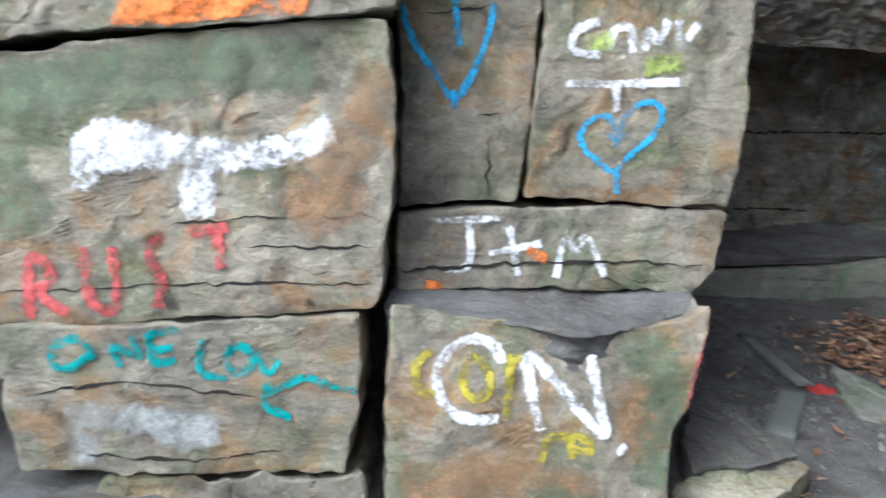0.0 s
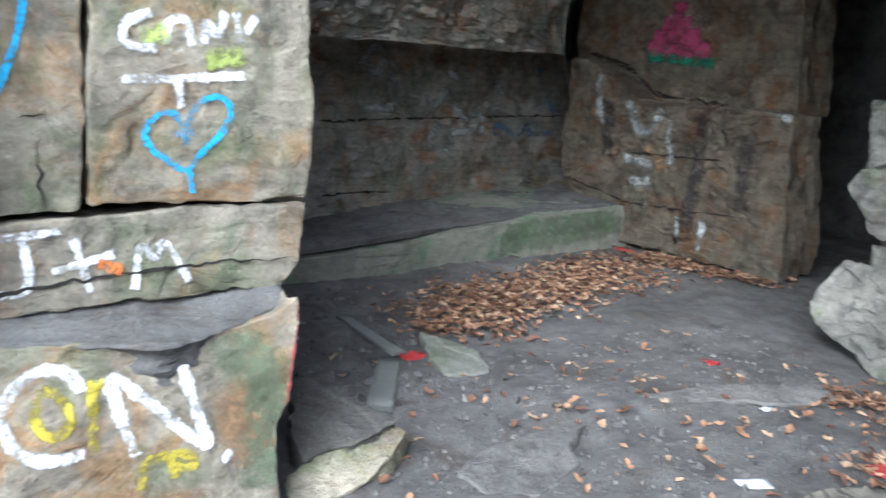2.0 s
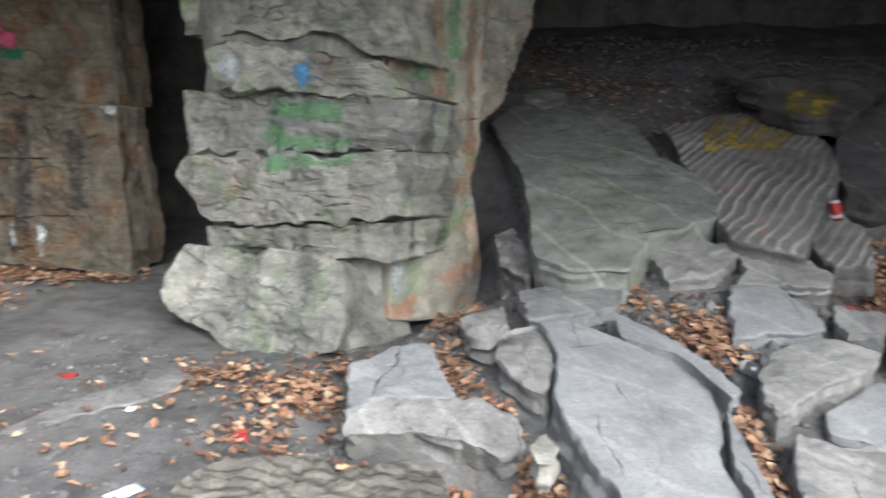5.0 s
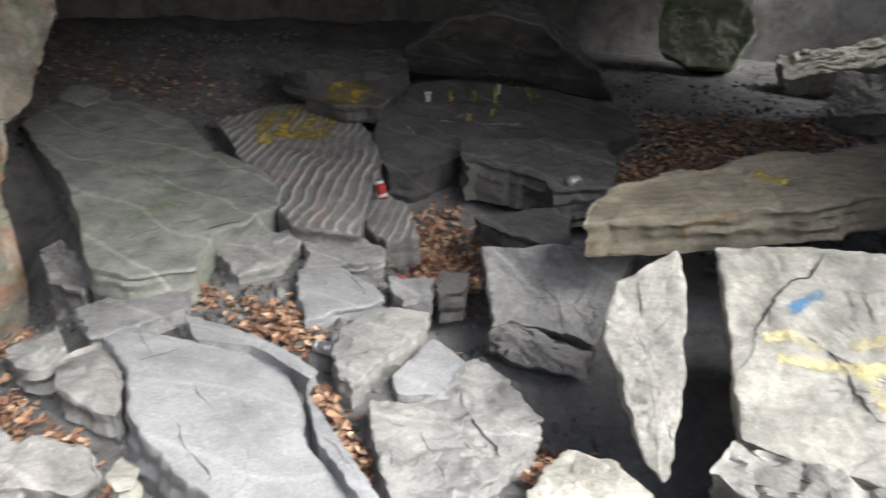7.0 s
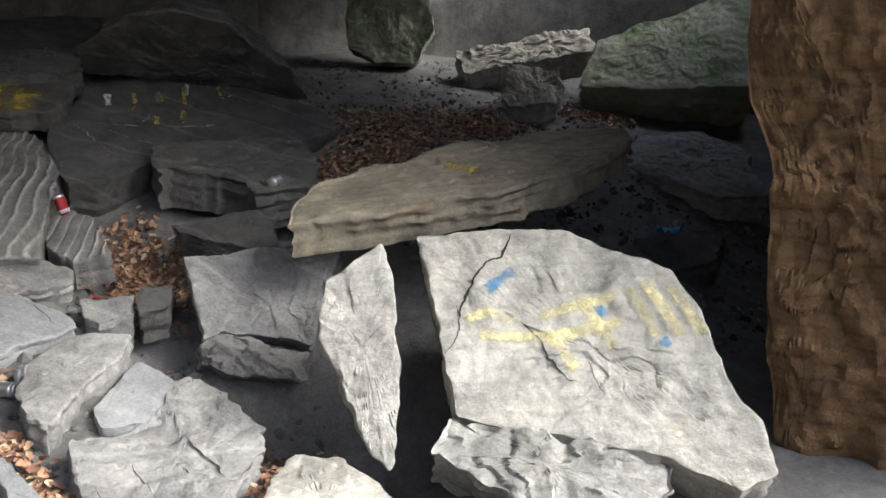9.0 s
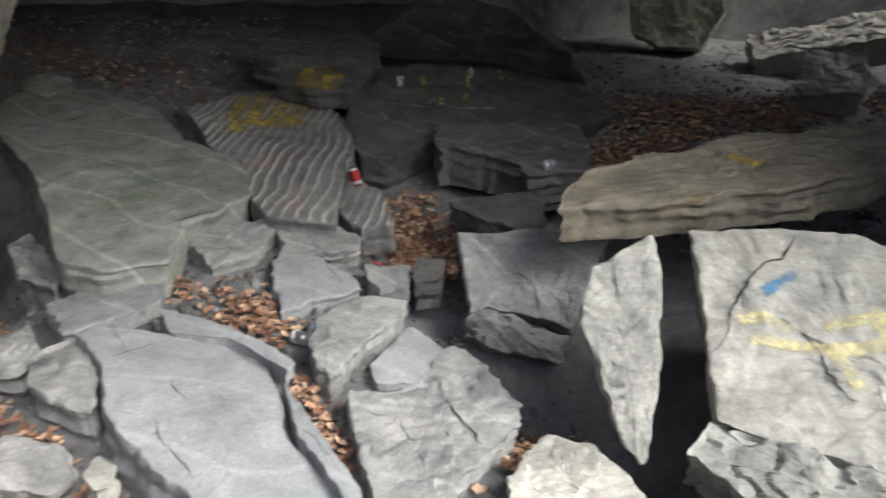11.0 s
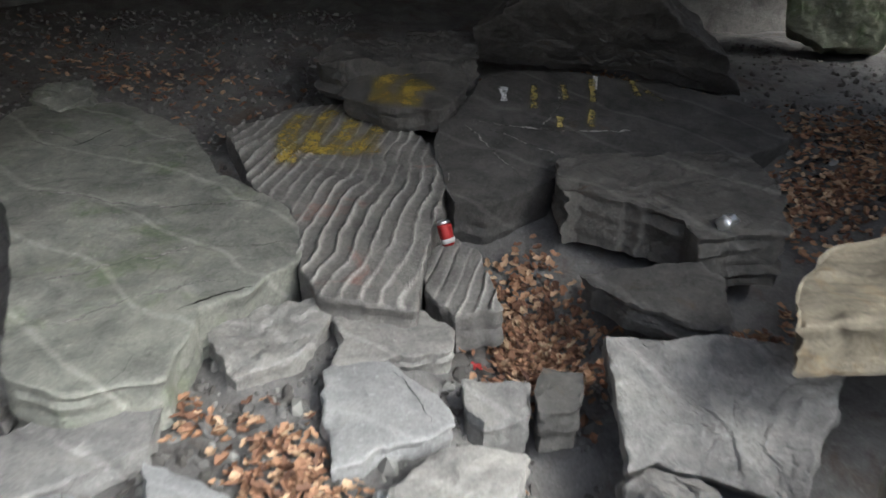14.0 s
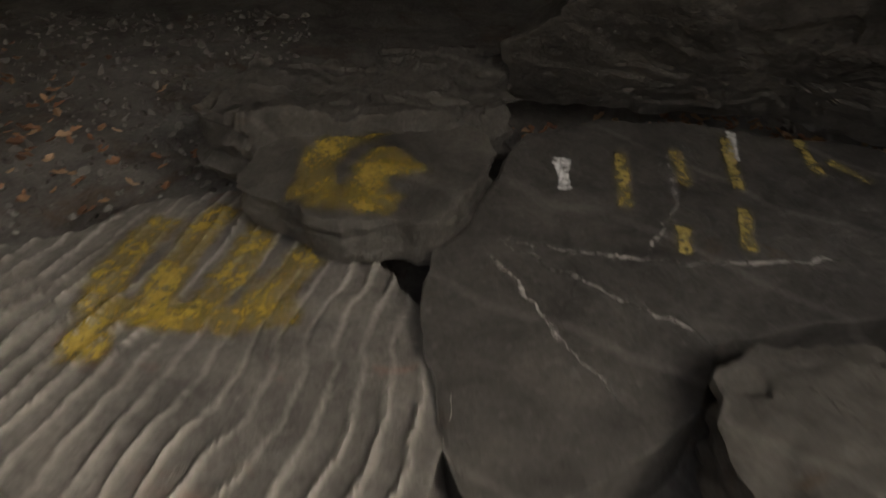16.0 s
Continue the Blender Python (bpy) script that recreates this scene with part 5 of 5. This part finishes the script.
litter([(5.81, -2.45), (5.73, -2.88), (6.03, -3.53)], 0.45, 900)
litter([(4.99, -1.84), (5.02, -2.03), (5.11, -2.18)], 0.12, 80)
litter([(5.38, -0.98), (5.08, -0.98)], 0.25, 160)
litter([(5.54, -0.72), (5.48, -0.82)], 0.15, 60)
litter([(7.51, -1.36), (7.63, -2.3), (7.16, -2.9)], 0.1, 60)
litter([(3.01, 1.32), (3.05, 1.07), (3.08, 0.94)], 0.2, 200)
litter([(3.09, 0.89), (2.98, 0.73), (2.99, 0.54)], 0.15, 170)
litter([(3.55, 2.39), (3.84, 2.35), (3.64, 1.83), (3.75, 1.64)], 0.18, 130)
litter([(3.06, 1.57), (3.05, 1.41)], 0.1, 60)
litter([(4.91, 1.8), (4.55, 1.32), (4.37, 1.1)], 0.15, 70)
litter([(3.98, 1.19), (3.64, 0.97), (3.52, 0.76)], 0.1, 60)
litter([(3.34, 0.59), (3.03, 0.4), (2.93, 0.3)], 0.14, 110)
litter([(4.1, 1.2), (3.83, 1.03)], 0.2, 60)
litter([(3.54, 0.94), (3.55, 0.76)], 0.15, 90)
litter([(3.41, 0.63), (3.24, 0.53)], 0.1, 60)
litter([(7.2, 0.2), (7.8, 1.0), (8.2, 1.8)], 0.6, 260)
litter([(6.44, -5.43), (6.11, -5.85)], 0.4, 200)
litter([(11.92, -7.79), (11.1, -8.91)], 0.2, 50)
litter([(1.7, 3.1), (2.6, 2.6), (3.6, 2.2)], 1.3, 90)
litter([(3.0, 1.7), (3.6, 1.95), (4.1, 1.8)], 0.25, 120)
litter([(4.9, -1.05), (5.5, -1.15)], 0.4, 1100)
litter([(3.7, -1.3), (3.25, -1.25)], 0.22, 260)
litter([(4.6, 0.35), (4.45, -0.05), (4.2, -0.1)], 0.14, 70)
litter([(3.6, 0.9), (3.2, 0.75), (2.9, 0.8)], 0.2, 150)
# leaf drift in the alcove
litter([(2.58, 4.34), (3.18, 4.55), (3.95, 4.81), (4.88, 5.2)], 0.55, 2200)
litter([(5.05, 5.39), (5.12, 4.75), (5.44, 4.25)], 0.25, 400)
litter([(2.29, 4.28), (2.65, 3.86)], 0.35, 300)


def leaf(bm, place, normal, length):
    """One curled dead leaf: two halves folded along the rib, with lobes."""
    turn = Vector((0, 0, 1)).rotation_difference((normal + Vector((random.gauss(0, 0.35), random.gauss(0, 0.35), 0.2))).normalized()).to_matrix().to_4x4()
    m = Matrix.Translation(place) @ turn @ Matrix.Rotation(random.random() * 6.3, 4, "Z")
    wide, curl = length * random.uniform(0.25, 0.4), random.uniform(0.0, 0.35) * length
    rib = [bm.verts.new(m @ Vector((length * (f - 0.5), 0, curl * (2 * f - 1) ** 2))) for f in (0, 0.35, 0.7, 1)]
    for s in (1, -1):
        e = [bm.verts.new(m @ Vector((length * (f - 0.5), s * wide * g, curl * (2 * f - 1) ** 2 + lift * length))) for f, g, lift in ((0.25, 0.7, 0.12), (0.45, 0.55, 0.1), (0.65, 1.0, 0.2), (0.9, 0.4, 0.1))]
        faces = ((rib[0], rib[1], e[0]), (rib[1], e[1], e[0]), (rib[1], rib[2], e[2], e[1]), (rib[2], rib[3], e[3], e[2]))
        for f in faces:
            bm.faces.new(f if s < 0 else tuple(reversed(f)))


def build_litter():
    bm = bmesh.new()
    for x, y in LITTER:
        place, normal = drop(x, y)
        if place is None:
            continue
        leaf(bm, place + Vector((0, 0, random.uniform(0.006, 0.06))), normal, random.uniform(0.035, 0.068))
    tagged(link("dead_leaves", bm, leaf_mat, smooth_faces=False), "drifts of curled brown dead leaves on dirt and stone", "leaves", "", "stuff")


def pebble(bm, place, r):
    m = Matrix.Translation(place) @ Euler([random.random() * 6 for _ in range(3)]).to_matrix().to_4x4()
    ret = bmesh.ops.create_icosphere(bm, subdivisions=1, radius=r)
    k = Vector((random.uniform(0.7, 1.4), random.uniform(0.6, 1.1), random.uniform(0.35, 0.7)))
    for v in ret["verts"]:
        v.co = m @ Vector(v.co[i] * k[i] * random.uniform(0.8, 1.15) for i in range(3))


def build_pebbles(areas, mat, label):
    src = bmesh.new()
    for x0, x1, y0, y1, count, small, large in areas:
        one = bmesh.new()
        for _ in range(count):
            x, y = random.uniform(x0, x1), random.uniform(y0, y1)
            place, normal = drop(x, y)
            if place is not None and place.z < ground_z(x, y) + 0.03:
                pebble(one, place, random.uniform(small, large) * random.uniform(0.4, 1))
        me = bpy.data.meshes.new("tmp")
        one.to_mesh(me)
        one.free()
        src.from_mesh(me)
        bpy.data.meshes.remove(me)
    tagged(link("gravel", src, mat, smooth_faces=False), label, "gravel", "", "stuff")


build_pebbles([(0.9, 4.2, 1.2, 3.6, 1500, 0.005, 0.022), (1.2, 4.2, 1.4, 3.2, 70, 0.02, 0.05), (1.2, 2.2, 3.0, 5.2, 350, 0.01, 0.04), (2.4, 5.6, -1.6, 1.6, 4200, 0.008, 0.04), (4.2, 7.0, 0.9, 2.2, 300, 0.01, 0.03), (3.9, 5.2, -1.2, 0.9, 420, 0.025, 0.06), (6.5, 9.0, -0.5, 2.4, 2400, 0.01, 0.035), (6.0, 9.0, -6.5, -2.5, 1600, 0.01, 0.04)], pebble_mat, "grey gravel and stone chips on the dirt")
build_pebbles([(3.0, 7.0, -5.8, -2.6, 2600, 0.012, 0.05)], wet_mat, "wet dark gravel glinting on the debris slope")
build_litter()
